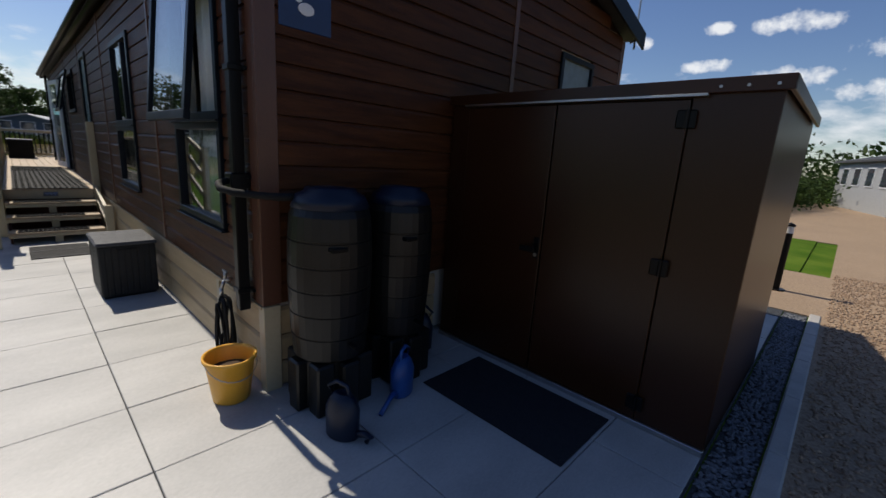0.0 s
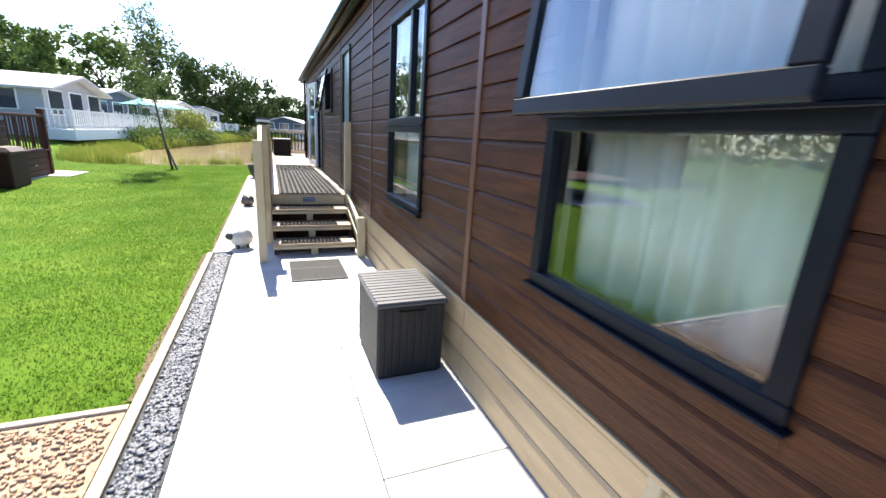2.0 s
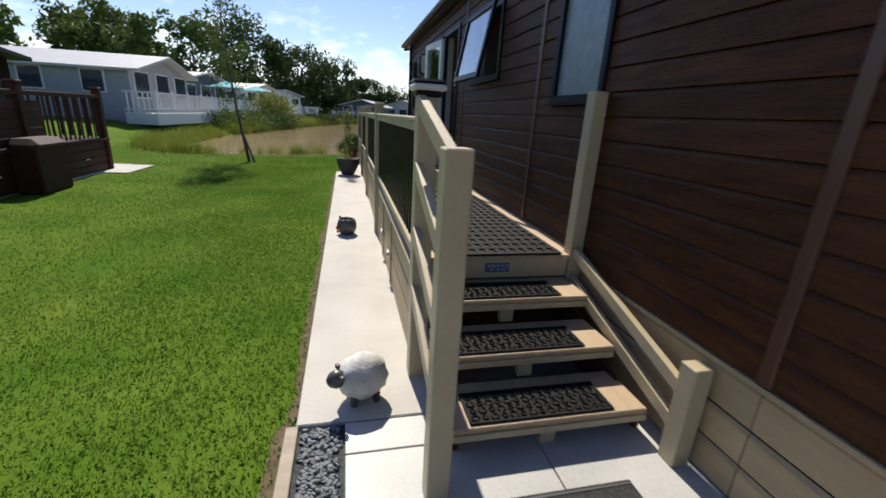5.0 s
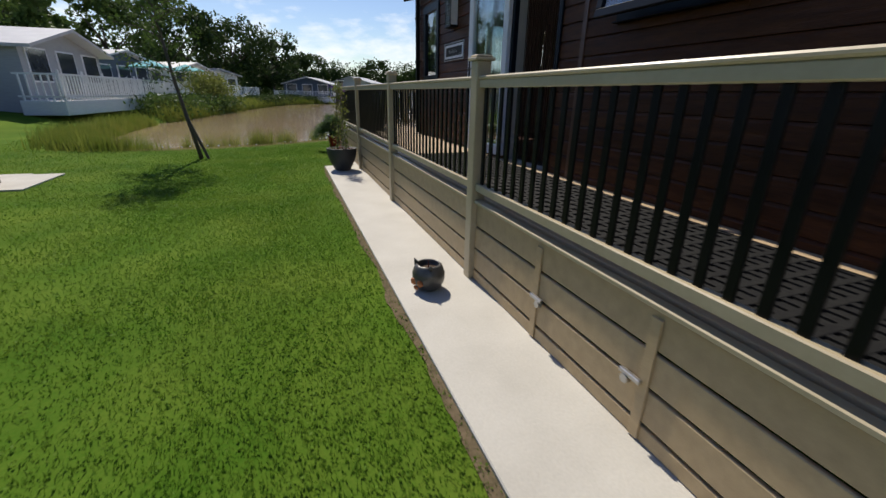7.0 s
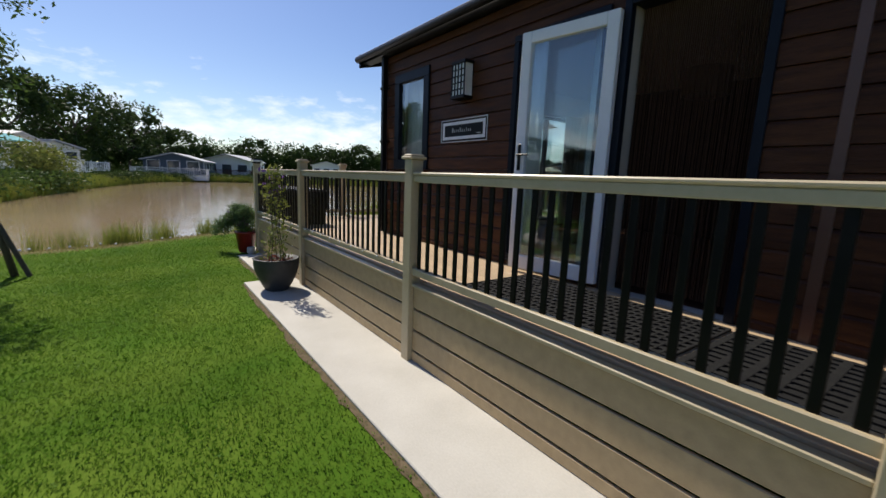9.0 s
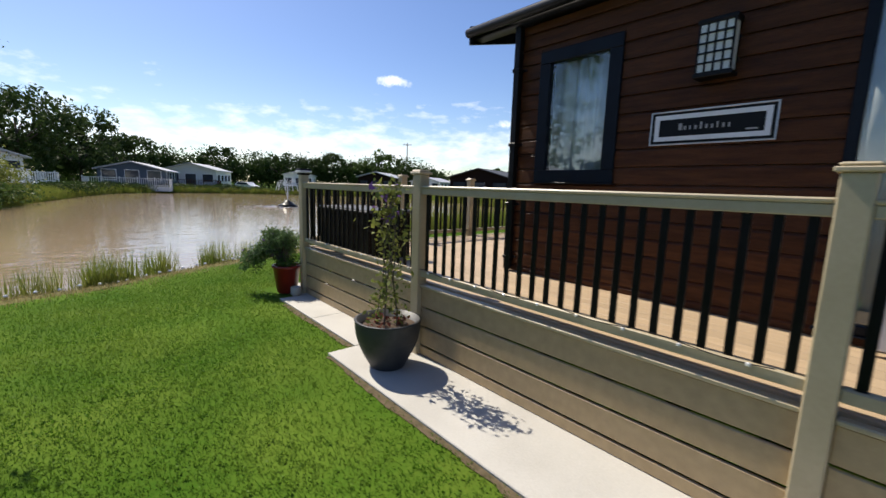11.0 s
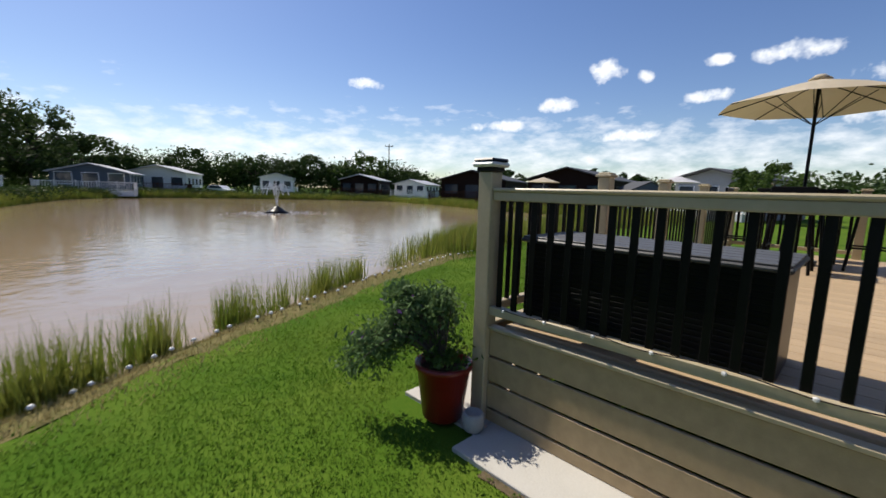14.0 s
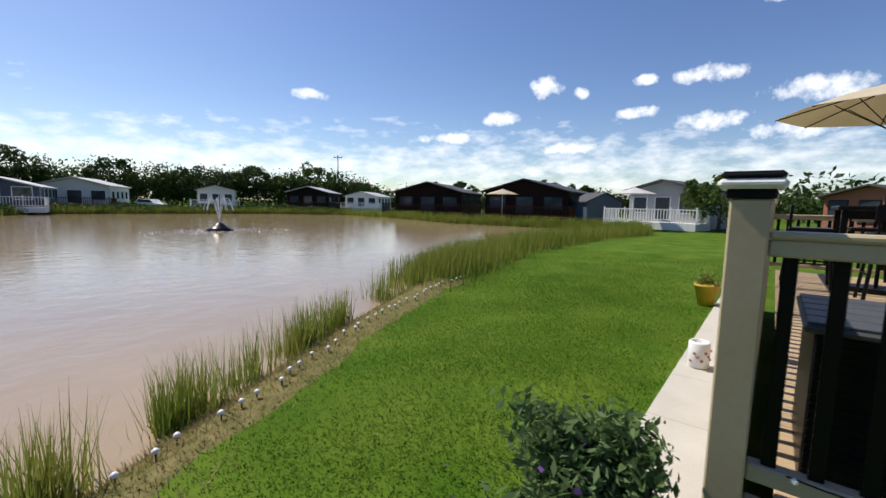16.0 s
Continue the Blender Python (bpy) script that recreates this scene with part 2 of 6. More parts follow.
BLUEB = mat("plaque_navy", (0.012, 0.035, 0.11), (0.010, 0.028, 0.09), 4, 0.4, 0.05, 60)
MARK = mat("plain_white_mark", (0.75, 0.76, 0.78), (0.68, 0.69, 0.71), 9, 0.5)
PURP = leafy("purple_flower", (0.13, 0.06, 0.22), (0.20, 0.11, 0.30), 0.3)
REDF = leafy("dark_red_leaf", (0.13, 0.04, 0.03), (0.2, 0.06, 0.04), 0.3)
BRICK = mat("orange_brick_wall", (0.36, 0.14, 0.08), (0.27, 0.10, 0.06), 6, 0.8, 0.4, 30)
PAINT = {"grey": mat("pale_grey_cladding", (0.36, 0.37, 0.38), (0.30, 0.31, 0.32), 3, 0.6, 0.3, 30, (1, 1, 8)),
         "white": mat("white_cladding", (0.72, 0.72, 0.70), (0.63, 0.63, 0.62), 3, 0.6, 0.3, 30, (1, 1, 8)),
         "blue": mat("slate_blue_cladding", (0.055, 0.085, 0.125), (0.042, 0.066, 0.10), 3, 0.6, 0.3, 30, (1, 1, 8)),
         "dark": mat("dark_brown_cladding", (0.022, 0.012, 0.009), (0.014, 0.008, 0.006), 3, 0.7, 0.3, 30, (1, 1, 8), spec=0.1),
         "brick": BRICK}

WATER = mat("muddy_water", (0.35, 0.265, 0.165), (0.31, 0.23, 0.14), 0.25, 0.06, 0.0, 3, spec=0.5)
_n, _l = WATER.node_tree.nodes, WATER.node_tree.links
_b = _n["Principled BSDF"]
_tc, _w1, _bp = _n.new("ShaderNodeTexCoord"), _n.new("ShaderNodeTexNoise"), _n.new("ShaderNodeBump")
_w1.inputs["Scale"].default_value, _w1.inputs["Detail"].default_value = 2.2, 5
_l.new(_tc.outputs["Object"], _w1.inputs["Vector"])
_bp.inputs["Strength"].default_value, _bp.inputs["Distance"].default_value = 0.5, 0.035
_l.new(_w1.outputs[0], _bp.inputs["Height"])
_l.new(_bp.outputs[0], _b.inputs["Normal"])


# ---- mesh tools ----
class Mesh:
    """Gathers shapes into one mesh of one material."""

    def __init__(self):
        self.bm = bmesh.new()

    def box(self, lo, hi, bevel=0.004, rot=None):
        c = [(a + b) / 2 for a, b in zip(lo, hi)]
        m = Matrix.Translation(c) @ (rot or Matrix()) @ Matrix.Diagonal((hi[0] - lo[0], hi[1] - lo[1], hi[2] - lo[2], 1))
        g = bmesh.ops.create_cube(self.bm, size=1, matrix=m)
        if bevel:
            es = list({e for v in g["verts"] for e in v.link_edges})
            bmesh.ops.bevel(self.bm, geom=es, offset=bevel, segments=1, affect="EDGES", clamp_overlap=True)
        return self

    def cyl(self, p0, p1, r0, r1=None, n=12, caps=True):
        p0, p1 = Vector(p0), Vector(p1)
        d = p1 - p0
        m = Matrix.Translation((p0 + p1) / 2) @ d.to_track_quat("Z", "Y").to_matrix().to_4x4()
        bmesh.ops.create_cone(self.bm, cap_ends=caps, segments=n, radius1=r0, radius2=r0 if r1 is None else r1, depth=d.length, matrix=m)
        return self

    def lathe(self, prof, at=(0, 0, 0), n=28, squash=(1, 1)):
        rings = []
        for r, z in prof:
            rings.append([self.bm.verts.new((at[0] + r * squash[0] * math.cos(2 * math.pi * k / n), at[1] + r * squash[1] * math.sin(2 * math.pi * k / n), at[2] + z)) for k in range(n)])
        for a, b in zip(rings, rings[1:]):
            for k in range(n):
                self.bm.faces.new((a[k], a[(k + 1) % n], b[(k + 1) % n], b[k]))
        if prof[0][0] > 0.001:
            self.bm.faces.new(rings[0][::-1])
        if prof[-1][0] > 0.001:
            self.bm.faces.new(rings[-1])
        bmesh.ops.remove_doubles(self.bm, verts=[v for r in rings for v in r], dist=1e-5)
        return self

    def tube(self, pts, r, n=8):
        pts = [Vector(p) for p in pts]
        rings = []
        for i, p in enumerate(pts):
            d = (pts[min(i + 1, len(pts) - 1)] - pts[max(i - 1, 0)]).normalized()
            q = d.to_track_quat("Z", "Y")
            rr = r[i] if isinstance(r, (list, tuple)) else r
            rings.append([self.bm.verts.new(p + q @ Vector((rr * math.cos(2 * math.pi * k / n), rr * math.sin(2 * math.pi * k / n), 0))) for k in range(n)])
        for a, b in zip(rings, rings[1:]):
            for k in range(n):
                self.bm.faces.new((a[k], a[(k + 1) % n], b[(k + 1) % n], b[k]))
        self.bm.faces.new(rings[0][::-1])
        self.bm.faces.new(rings[-1])
        return self

    def ball(self, at, r, sub=2, sc=(1, 1, 1), rough=0.0):
        g = bmesh.ops.create_icosphere(self.bm, subdivisions=sub, radius=r)
        for v in g["verts"]:
            k = 1 + rough * noise.noise(v.co * (3 / r) + Vector(at) * 7)
            v.co = Vector((v.co.x * sc[0] * k + at[0], v.co.y * sc[1] * k + at[1], v.co.z * sc[2] * k + at[2]))
        return self

    def poly(self, pts, thick, axis=2):
        """A flat outline pushed out along an axis."""
        vs = [self.bm.verts.new(p) for p in pts]
        f = self.bm.faces.new(vs)
        g = bmesh.ops.extrude_face_region(self.bm, geom=[f])
        o = [0, 0, 0]
        o[axis] = thick
        bmesh.ops.translate(self.bm, verts=[v for v in g["geom"] if isinstance(v, bmesh.types.BMVert)], vec=o)
        return self

    def obj(self, name, m, parent=None, smooth=False):
        bmesh.ops.recalc_face_normals(self.bm, faces=self.bm.faces)
        me = bpy.data.meshes.new(name)
        self.bm.to_mesh(me)
        self.bm.free()
        me.materials.append(m)
        if smooth:
            me.shade_smooth()
        ob = new(name, me)
        if parent:
            ob.parent = parent
        return ob


def raw(name, verts, faces, m, parent=None, smooth=False):
    me = bpy.data.meshes.new(name)
    verts = np.asarray(verts, dtype=np.float32).reshape(-1, 3)
    faces = np.asarray(faces, dtype=np.int32)
    k = faces.shape[1]
    me.vertices.add(len(verts))
    me.vertices.foreach_set("co", verts.ravel())
    me.loops.add(faces.size)
    me.loops.foreach_set("vertex_index", faces.ravel())
    me.polygons.add(len(faces))
    me.polygons.foreach_set("loop_start", np.arange(0, faces.size, k, dtype=np.int32))
    me.update(calc_edges=True)
    me.materials.append(m)
    if smooth:
        me.shade_smooth()
    ob = new(name, me)
    if parent:
        ob.parent = parent
    return ob


def thing(name, label, category, at=(0, 0, 0), group="", rz=0, kind=""):
    ob = new(name)
    ob.matrix_world = pose(*at, 0, 0, rz)
    ob.empty_display_size = 0.1
    return tagged(ob, label, category, group, kind)


def tidy(ob, label="", category="", group="", kind=""):
    return tagged(ob, label, category, group, kind)


rng = np.random.default_rng(4)


def leaf_cloud(pts, size, rg, tilt=1.0, slim=0.5):
    """Diamond leaves at the given points, turned at random: vertices and faces."""
    n = len(pts)
    a = rg.normal(size=(n, 3))
    a /= np.linalg.norm(a, axis=1)[:, None]
    b = rg.normal(size=(n, 3))
    b -= a * (a * b).sum(1)[:, None]
    b /= np.linalg.norm(b, axis=1)[:, None]
    s = size * rg.uniform(0.6, 1.3, n)[:, None]
    c = np.cross(a, b)
    v = np.stack([pts - a * s, pts + b * s * slim + c * s * 0.12, pts + a * s, pts - b * s * slim + c * s * 0.12], 1)
    return v.reshape(-1, 3), np.arange(4 * n).reshape(n, 4)


def blades(base, height, width, rg, lean=0.35):
    """Three-sided grass blades: vertices and faces."""
    n = len(base)
    an = rg.uniform(0, 2 * np.pi, n)
    h = height * rg.uniform(0.55, 1.25, n)
    w = width * rg.uniform(0.7, 1.3, n)
    d = np.stack([np.cos(an), np.sin(an), np.zeros(n)], 1)
    side = np.stack([-np.sin(an), np.cos(an), np.zeros(n)], 1)
    ln = rg.uniform(0, lean, n) * h
    tip = base + d * ln[:, None] + np.stack([np.zeros(n), np.zeros(n), h], 1)
    v = np.stack([base - side * w[:, None] / 2, base + side * w[:, None] / 2, tip], 1)
    return v.reshape(-1, 3), np.arange(3 * n).reshape(n, 3)


# ---- ground and pond ----
POND = [(-8.8, 31.5), (-8.8, 28), (-8.6, 24), (-7.9, 20.7), (-6.2, 20.4), (-4.8, 20.5), (-3.6, 20.85), (-2.6, 21.5), (-1.5, 22.1), (-0.3, 22.7), (0.9, 23.3),
        (3.8, 24.6), (7.5, 25.7), (12, 26.5), (18, 26.2), (24, 25.6), (27.5, 26.2), (29, 30), (29, 36), (28.6, 43), (32, 53), (34, 66), (27, 73), (19, 75.5), (9, 77), (4, 76.5),
        (-1.5, 70), (-3.4, 64), (-5, 56), (-6.2, 50), (-7.6, 40), (-8.4, 34)]


def pond_gap(x, y):
    """Signed distance to the water's edge (minus: in the water)."""
    best = np.full(np.shape(x), 1e9)
    inside = np.zeros(np.shape(x), bool)
    for (ax, ay), (bx, by) in zip(POND, POND[1:] + POND[:1]):
        dx, dy = bx - ax, by - ay
        t = np.clip(((x - ax) * dx + (y - ay) * dy) / (dx * dx + dy * dy), 0, 1)
        best = np.minimum(best, np.hypot(x - ax - t * dx, y - ay - t * dy))
        cross = (ay > y) != (by > y)
        inside ^= cross & (x < (bx - ax) * (y - ay) / (by - ay + 1e-12) + ax)
    return np.where(inside, -best, best)


def ground_z(x, y):
    d = pond_gap(x, y)
    s = np.clip((d + 0.5) / 1.1, 0, 1)
    z = -0.55 + 0.535 * s * s * (3 - 2 * s)
    rise = np.clip((-x - 7.5) / 6, 0, 1) * np.clip((y - 22) / 6, 0, 1) * np.clip((d - 0.4) / 3, 0, 1)
    return z + 0.55 * rise


def steps(a, b, d):
    return list(np.arange(a, b, d))


gx = sorted(set([-2500, -900, -350, -150, -80, -55] + steps(-40, -14, 1.5) + steps(-14, 14, 0.5) + steps(14, 44, 1.2) + [50, 62, 85, 150, 350, 900, 2500]))
gy = sorted(set([-2500, -900, -350, -150, -70, -40, -25, -15] + steps(-10, 16, 2) + steps(16, 32, 0.5) + steps(32, 83, 1.2) + [95, 120, 170, 350, 900, 2500]))
X, Y = np.meshgrid(np.array(gx, float), np.array(gy, float))
Z = ground_z(X, Y)
nx, ny = len(gx), len(gy)
gi = np.arange(nx * ny).reshape(ny, nx)
ground = raw("ground", np.stack([X, Y, Z], -1), np.stack([gi[:-1, :-1], gi[:-1, 1:], gi[1:, 1:], gi[1:, :-1]], -1).reshape(-1, 4), LAWN, smooth=True)
tidy(ground, "mown green lawn running down to the pond", "lawn", kind="structure")
water = raw("water", [(-16, 18, -0.2), (42, 18, -0.2), (42, 82, -0.2), (-16, 82, -0.2)], [(0, 1, 2, 3)], WATER)
tidy(water, "muddy brown pond water with light ripples", "pond", kind="structure")

# lawn blades, thinning out away from the walked line
WALKED = [(-2.0, 3.0), (-2.6, 7.8), (-3.5, 13.0), (-3.4, 15.9), (-2.9, 18.2), (-1.0, 19.6), (1.5, 20.2), (5.0, 21.0)]
n = 1900000
px, py = rng.uniform(-10, 13, n), rng.uniform(2.75, 27, n)
dist = np.full(n, 1e9)
for (ax, ay), (bx, by) in zip(WALKED, WALKED[1:]):
    dx, dy = bx - ax, by - ay
    t = np.clip(((px - ax) * dx + (py - ay) * dy) / (dx * dx + dy * dy), 0, 1)
    dist = np.minimum(dist, np.hypot(px - ax - t * dx, py - ay - t * dy))
keep = rng.uniform(0, 1, n) < 1.2 * np.exp(-dist / 1.8) + 0.10
patio_side = (px > -2.03) & (py < 6.14) | (px > -1.98) & (py < 16.05) | (px > -1.69) & (py < 18.92) & (px < 6.8) | (px > 6.0) & (py < 18)
patch = np.sin(px * 1.7 + 2 * np.sin(py * 0.9)) * np.sin(py * 1.3 + np.sin(px * 2.1)) > rng.uniform(-1.2, 0.7, n) - 0.85
keep &= ~patio_side & patch & (pond_gap(px, py) > rng.uniform(0.6, 1.15, n)) & ~(((px < -7.0) & (py > 9.5) | (px < -6.5) & (py > 14.9)) & (py < 16.4))
px, py, dist = px[keep], py[keep], dist[keep]
gv, gf = blades(np.stack([px, py, ground_z(px, py) - 0.003], 1), 0.026, 0.0060 * (1 + 0.25 * dist), rng, 1.7)
tidy(raw("grass", gv, gf, BLADE), "short green mown grass blades of the lawn", "grass", kind="stuff")


pick = rng.uniform(0, 1, len(px)) < 0.45 * np.exp(-dist / 2.4)
cx, cy = px[pick] + rng.normal(size=pick.sum()) * 0.01, py[pick]
cv, cf = leaf_cloud(np.stack([cx, cy, ground_z(cx, cy) + rng.uniform(0.008, 0.024, len(cx))], 1), 0.0085, rng, slim=0.8)
tidy(raw("clover", cv, cf, BLADE), "small clover leaves among the lawn grass", "clover", kind="stuff")


# ---- paving, gravel, edging ----
def slab_mesh(name, lo, hi, m, parent=None, bevel=0.004):
    return Mesh().box(lo, hi, bevel).obj(name, m, parent)


road = slab_mesh("road", (-14, -30, -0.30), (40, -2.62, 0.004), GRAVBED, bevel=0)
tidy(road, "golden gravel driveway in bright sun", "gravel drive", kind="structure")
bed = slab_mesh("gravel_bed", (-14, -2.62, -0.30), (-2.03, 2.68, 0.004), GRAVBED, bevel=0)
tidy(bed, "golden gravel bed beside the patio", "gravel bed", kind="structure")
strip = slab_mesh("slate_strip", (-1.955, -2.3, -0.1), (-1.725, 6.12, -0.012), SLATEBED, bevel=0)
tidy(strip, "narrow bed of grey slate chippings", "slate bed", kind="structure")
strip2 = slab_mesh("slate_strip_drive", (-1.7, -2.50, -0.1), (5.6, -2.27, -0.012), SLATEBED, bevel=0)
tidy(strip2, "dark slate bed beside the drive", "slate bed", kind="structure")
tidy(slab_mesh("edging", (-2.02, -2.3, -0.1), (-1.957, 6.12, 0.016), TIMBER), "pale edging board along the slate strip", "edging", kind="structure")
tidy(slab_mesh("edging_lawn", (-12, 2.69, -0.1), (-2.024, 2.74, 0.02), TIMBER), "pale edging board between lawn and gravel", "edging", kind="structure")
path = Mesh().box((-1.97, 6.125, -0.12), (-1.2, 16.05, 0.012), 0.006)
path = path.obj("path", CONC)
DIRT = mat("bare_soil", (0.16, 0.12, 0.075), (0.08, 0.065, 0.035), 14, 0.95, 0.9, 60, spec=0.1)
vs, fs = [], []
for k in range(152):
    y = 2.8 + k * 0.1
    x = -1.975 if y > 6.12 else -2.018
    if y > 16.05:
        x = -1.682
    wv = 0.055 + 0.05 * noise.noise((y * 1.3, 2.0, 0)) + 0.03 * noise.noise((y * 6.0, 5.0, 0))
    vs += [(x, y, -0.002), (x - max(0.02, wv), y, -0.008)]
    if k:
        fs.append((2 * k - 2, 2 * k, 2 * k + 1, 2 * k - 1))
tidy(raw("soil_edge", vs, fs, DIRT), "bare brown soil along the lawn's edge", "soil", kind="structure")
tidy(path, "pale concrete path beside the raised deck", "path", kind="structure")
for k, (y0, y1) in enumerate(((16.055, 17.1), (17.105, 18.16))):
    tidy(slab_mesh("paving_slab", (-1.68, y0, -0.1), (-1.2, y1, 0.014), CONC), "pale concrete paving slab set in the lawn", "paving slab", "front path slabs", "structure")
for k in range(8):
    tidy(slab_mesh("paving_slab", (-1.45 + k * 1.02, 18.30 if k else 18.165, -0.1), (-0.435 + k * 1.02, 18.90, 0.014), CONC), "pale concrete paving slab set in the lawn", "paving slab", "front path slabs", "structure")
for k in range(8):
    x0 = -1.7 + 0.92 * k
    tidy(slab_mesh("kerb", (x0, -2.62, -0.12), (x0 + 0.914, -2.51, 0.02), KERB, bevel=0.012), "grey concrete kerb block along the drive", "kerb", "drive kerb blocks", "structure")

for nm, lbl, m, areas, size in (("slate_chippings", "loose grey slate chippings", SLATE, ((-1.95, -1.73, -0.5, 6.11, 5300, -0.012), (0.4, 5.5, -2.49, -2.28, 2600, -0.012)), 0.0165),
                                ("gravel_stones", "loose golden gravel stones", GRAV, ((-4.6, -2.04, -0.4, 2.66, 11000, 0.004), (0.6, 9.0, -4.4, -2.66, 9000, 0.004)), 0.016)):
    sv, sf, off = [], [], 0
    octa = np.array([(1, 0, 0), (-1, 0, 0), (0, 1, 0), (0, -1, 0), (0, 0, 1), (0, 0, -1)], float)
    of = np.array([(0, 2, 4), (2, 1, 4), (1, 3, 4), (3, 0, 4), (2, 0, 5), (1, 2, 5), (3, 1, 5), (0, 3, 5)])
    for (x0, x1, y0, y1, n, z) in areas:
        c = np.stack([rng.uniform(x0 + size, x1 - size, n), rng.uniform(y0, y1, n), np.full(n, z + size * 0.3)], 1)
        sc = size * rng.uniform(0.6, 1.5, (n, 1, 3)) * np.array([1, 1, 0.55])
        q = octa[None] * sc
        q = q + rng.normal(size=q.shape) * size * 0.18
        an = rng.uniform(0, 6.28, n)
        ca, sa = np.cos(an)[:, None], np.sin(an)[:, None]
        q = np.stack([q[..., 0] * ca - q[..., 1] * sa, q[..., 0] * sa + q[..., 1] * ca, q[..., 2]], -1) + c[:, None]
        sv.append(q.reshape(-1, 3))
        sf.append((of[None] + 6 * np.arange(n)[:, None, None]).reshape(-1, 3) + off)
        off += 6 * n
    tidy(raw(nm, np.concatenate(sv), np.concatenate(sf), m), lbl, "gravel", kind="stuff")


# ---- the timber lodge ----
W, LEN, TOP, BASE = 4.9, 15.6, 3.34, 0.62
RIDGE = TOP + 0.62


def wall_core(name, u0, u1, z0, z1, holes, plane, t0, t1, m, label):
    """A thick wall along y (plane 'x') or along x (plane 'y'), with real openings."""
    us = sorted({u0, u1, *[h[0] for h in holes], *[h[1] for h in holes]})
    zs = sorted({z0, z1, *[h[2] for h in holes], *[h[3] for h in holes]})
    g = Mesh()
    for a, b in zip(us, us[1:]):
        for c, d in zip(zs, zs[1:]):
            cu, cz = (a + b) / 2, (c + d) / 2
            if any(h[0] < cu < h[1] and h[2] < cz < h[3] for h in holes):
                continue
            g.box((t0, a, c) if plane == "x" else (a, t0, c), (t1, b, d) if plane == "x" else (b, t1, d), 0)
    return tidy(g.obj(name, m), label, "wall", kind="structure")


WEST = [(0.58, 1.67, 1.03, 1.765), (0.58, 1.67, 1.795, 2.82), (3.38, 4.46, 1.02, 1.74), (3.38, 4.46, 1.77, 2.74), (6.86, 7.58, 1.77, 2.92), (8.95, 10.02, 2.06, 2.84),
        (10.86, 11.74, 0.70, 2.88), (11.92, 12.92, 0.78, 2.92), (14.42, 15.25, 1.69, 2.94)]
wall_w = wall_core("wall_west", 0.02, LEN - 0.02, 0.05, TOP, WEST, "x", 0.02, 0.14, INNER, "long lodge wall clad in brown boards")
SOUTH = [(3.3, 4.05, 2.38, 2.82)]
wall_s = wall_core("wall_south", 0.14, W - 0.02, 0.05, TOP, SOUTH, "y", 0.02, 0.14, INNER, "lodge end wall clad in brown boards")
NORTH = [(0.5, 2.2, 0.78, 2.85), (2.7, 4.5, 0.78, 2.85)]
wall_n = wall_core("wall_north", 0.14, W - 0.02, 0.05, TOP, NORTH, "y", LEN - 0.14, LEN - 0.02, INNER, "lodge front wall with tall glazed openings")
wall_e = wall_core("wall_east", 0.02, LEN - 0.02, 0.05, TOP, [], "x", W - 0.14, W - 0.02, PAINT["dark"], "far side wall of the lodge")
for y0 in (5.7, 10.4):
    tidy(Mesh().box((0.14, y0, 0.7), (W - 0.14, y0 + 0.1, TOP), 0).obj("wall_inner", INNER), "cream partition wall inside the lodge", "wall", kind="structure")
tidy(Mesh().box((0.14, 0.14, 0.6), (W - 0.14, LEN - 0.14, 0.7), 0).obj("floor", WOODDK), "dark wooden floor inside the lodge", "floor", kind="structure")
tidy(Mesh().box((0.14, 0.14, TOP - 0.06), (W - 0.14, LEN - 0.14, TOP), 0).obj("ceiling", INNER), "cream ceiling inside the lodge", "ceiling", kind="structure")
roof = Mesh()
SL = (RIDGE - TOP) / (W / 2)
for sgn in (0, 1):
    xa, xb = (-0.16, W / 2) if not sgn else (W / 2, W + 0.16)
    za, zb = (TOP - 0.16 * SL + 0.02, RIDGE + 0.02) if not sgn else (RIDGE + 0.02, TOP - 0.16 * SL + 0.02)
    roof.poly([(xa, -0.18, za), (xb, -0.18, zb), (xb, -0.18, zb + 0.07), (xa, -0.18, za + 0.07)], LEN + 0.18 + 0.55, 1)
roof = tidy(roof.obj("roof", ROOF), "shallow dark tiled lodge roof", "roof", kind="structure")
fas = Mesh()
for sgn in (0, 1):
    for y0 in (-0.21, LEN + 0.555):
        a, b = (-0.17, W / 2) if not sgn else (W + 0.17, W / 2)
        za = TOP - 0.17 * SL - 0.10
        fas.poly([(a, y0, za), (b, y0, RIDGE - 0.10), (b, y0, RIDGE + 0.10), (a, y0, za + 0.20)], 0.028, 1)
fas.obj("fascia", ANTHR, roof)
gut = Mesh()
gut.tube([(-0.20, -0.19, TOP - 0.03), (-0.20, LEN + 0.57, TOP - 0.03)], 0.05, 10)
gut.box((-0.15, -0.18, TOP - 0.09), (0.0, LEN + 0.55, TOP - 0.055), 0)
gut.obj("gutter", BLACK, roof, True)
gab = Mesh()
for y0, t in ((0.03, 0.1), (LEN - 0.13, 0.1)):
    gab.poly([(0.02, y0, TOP), (W - 0.02, y0, TOP), (W / 2, y0, RIDGE)], t, 1)
tidy(gab.obj("wall_gable", PAINT["dark"]), "triangular gable walls under the roof", "wall", kind="structure")


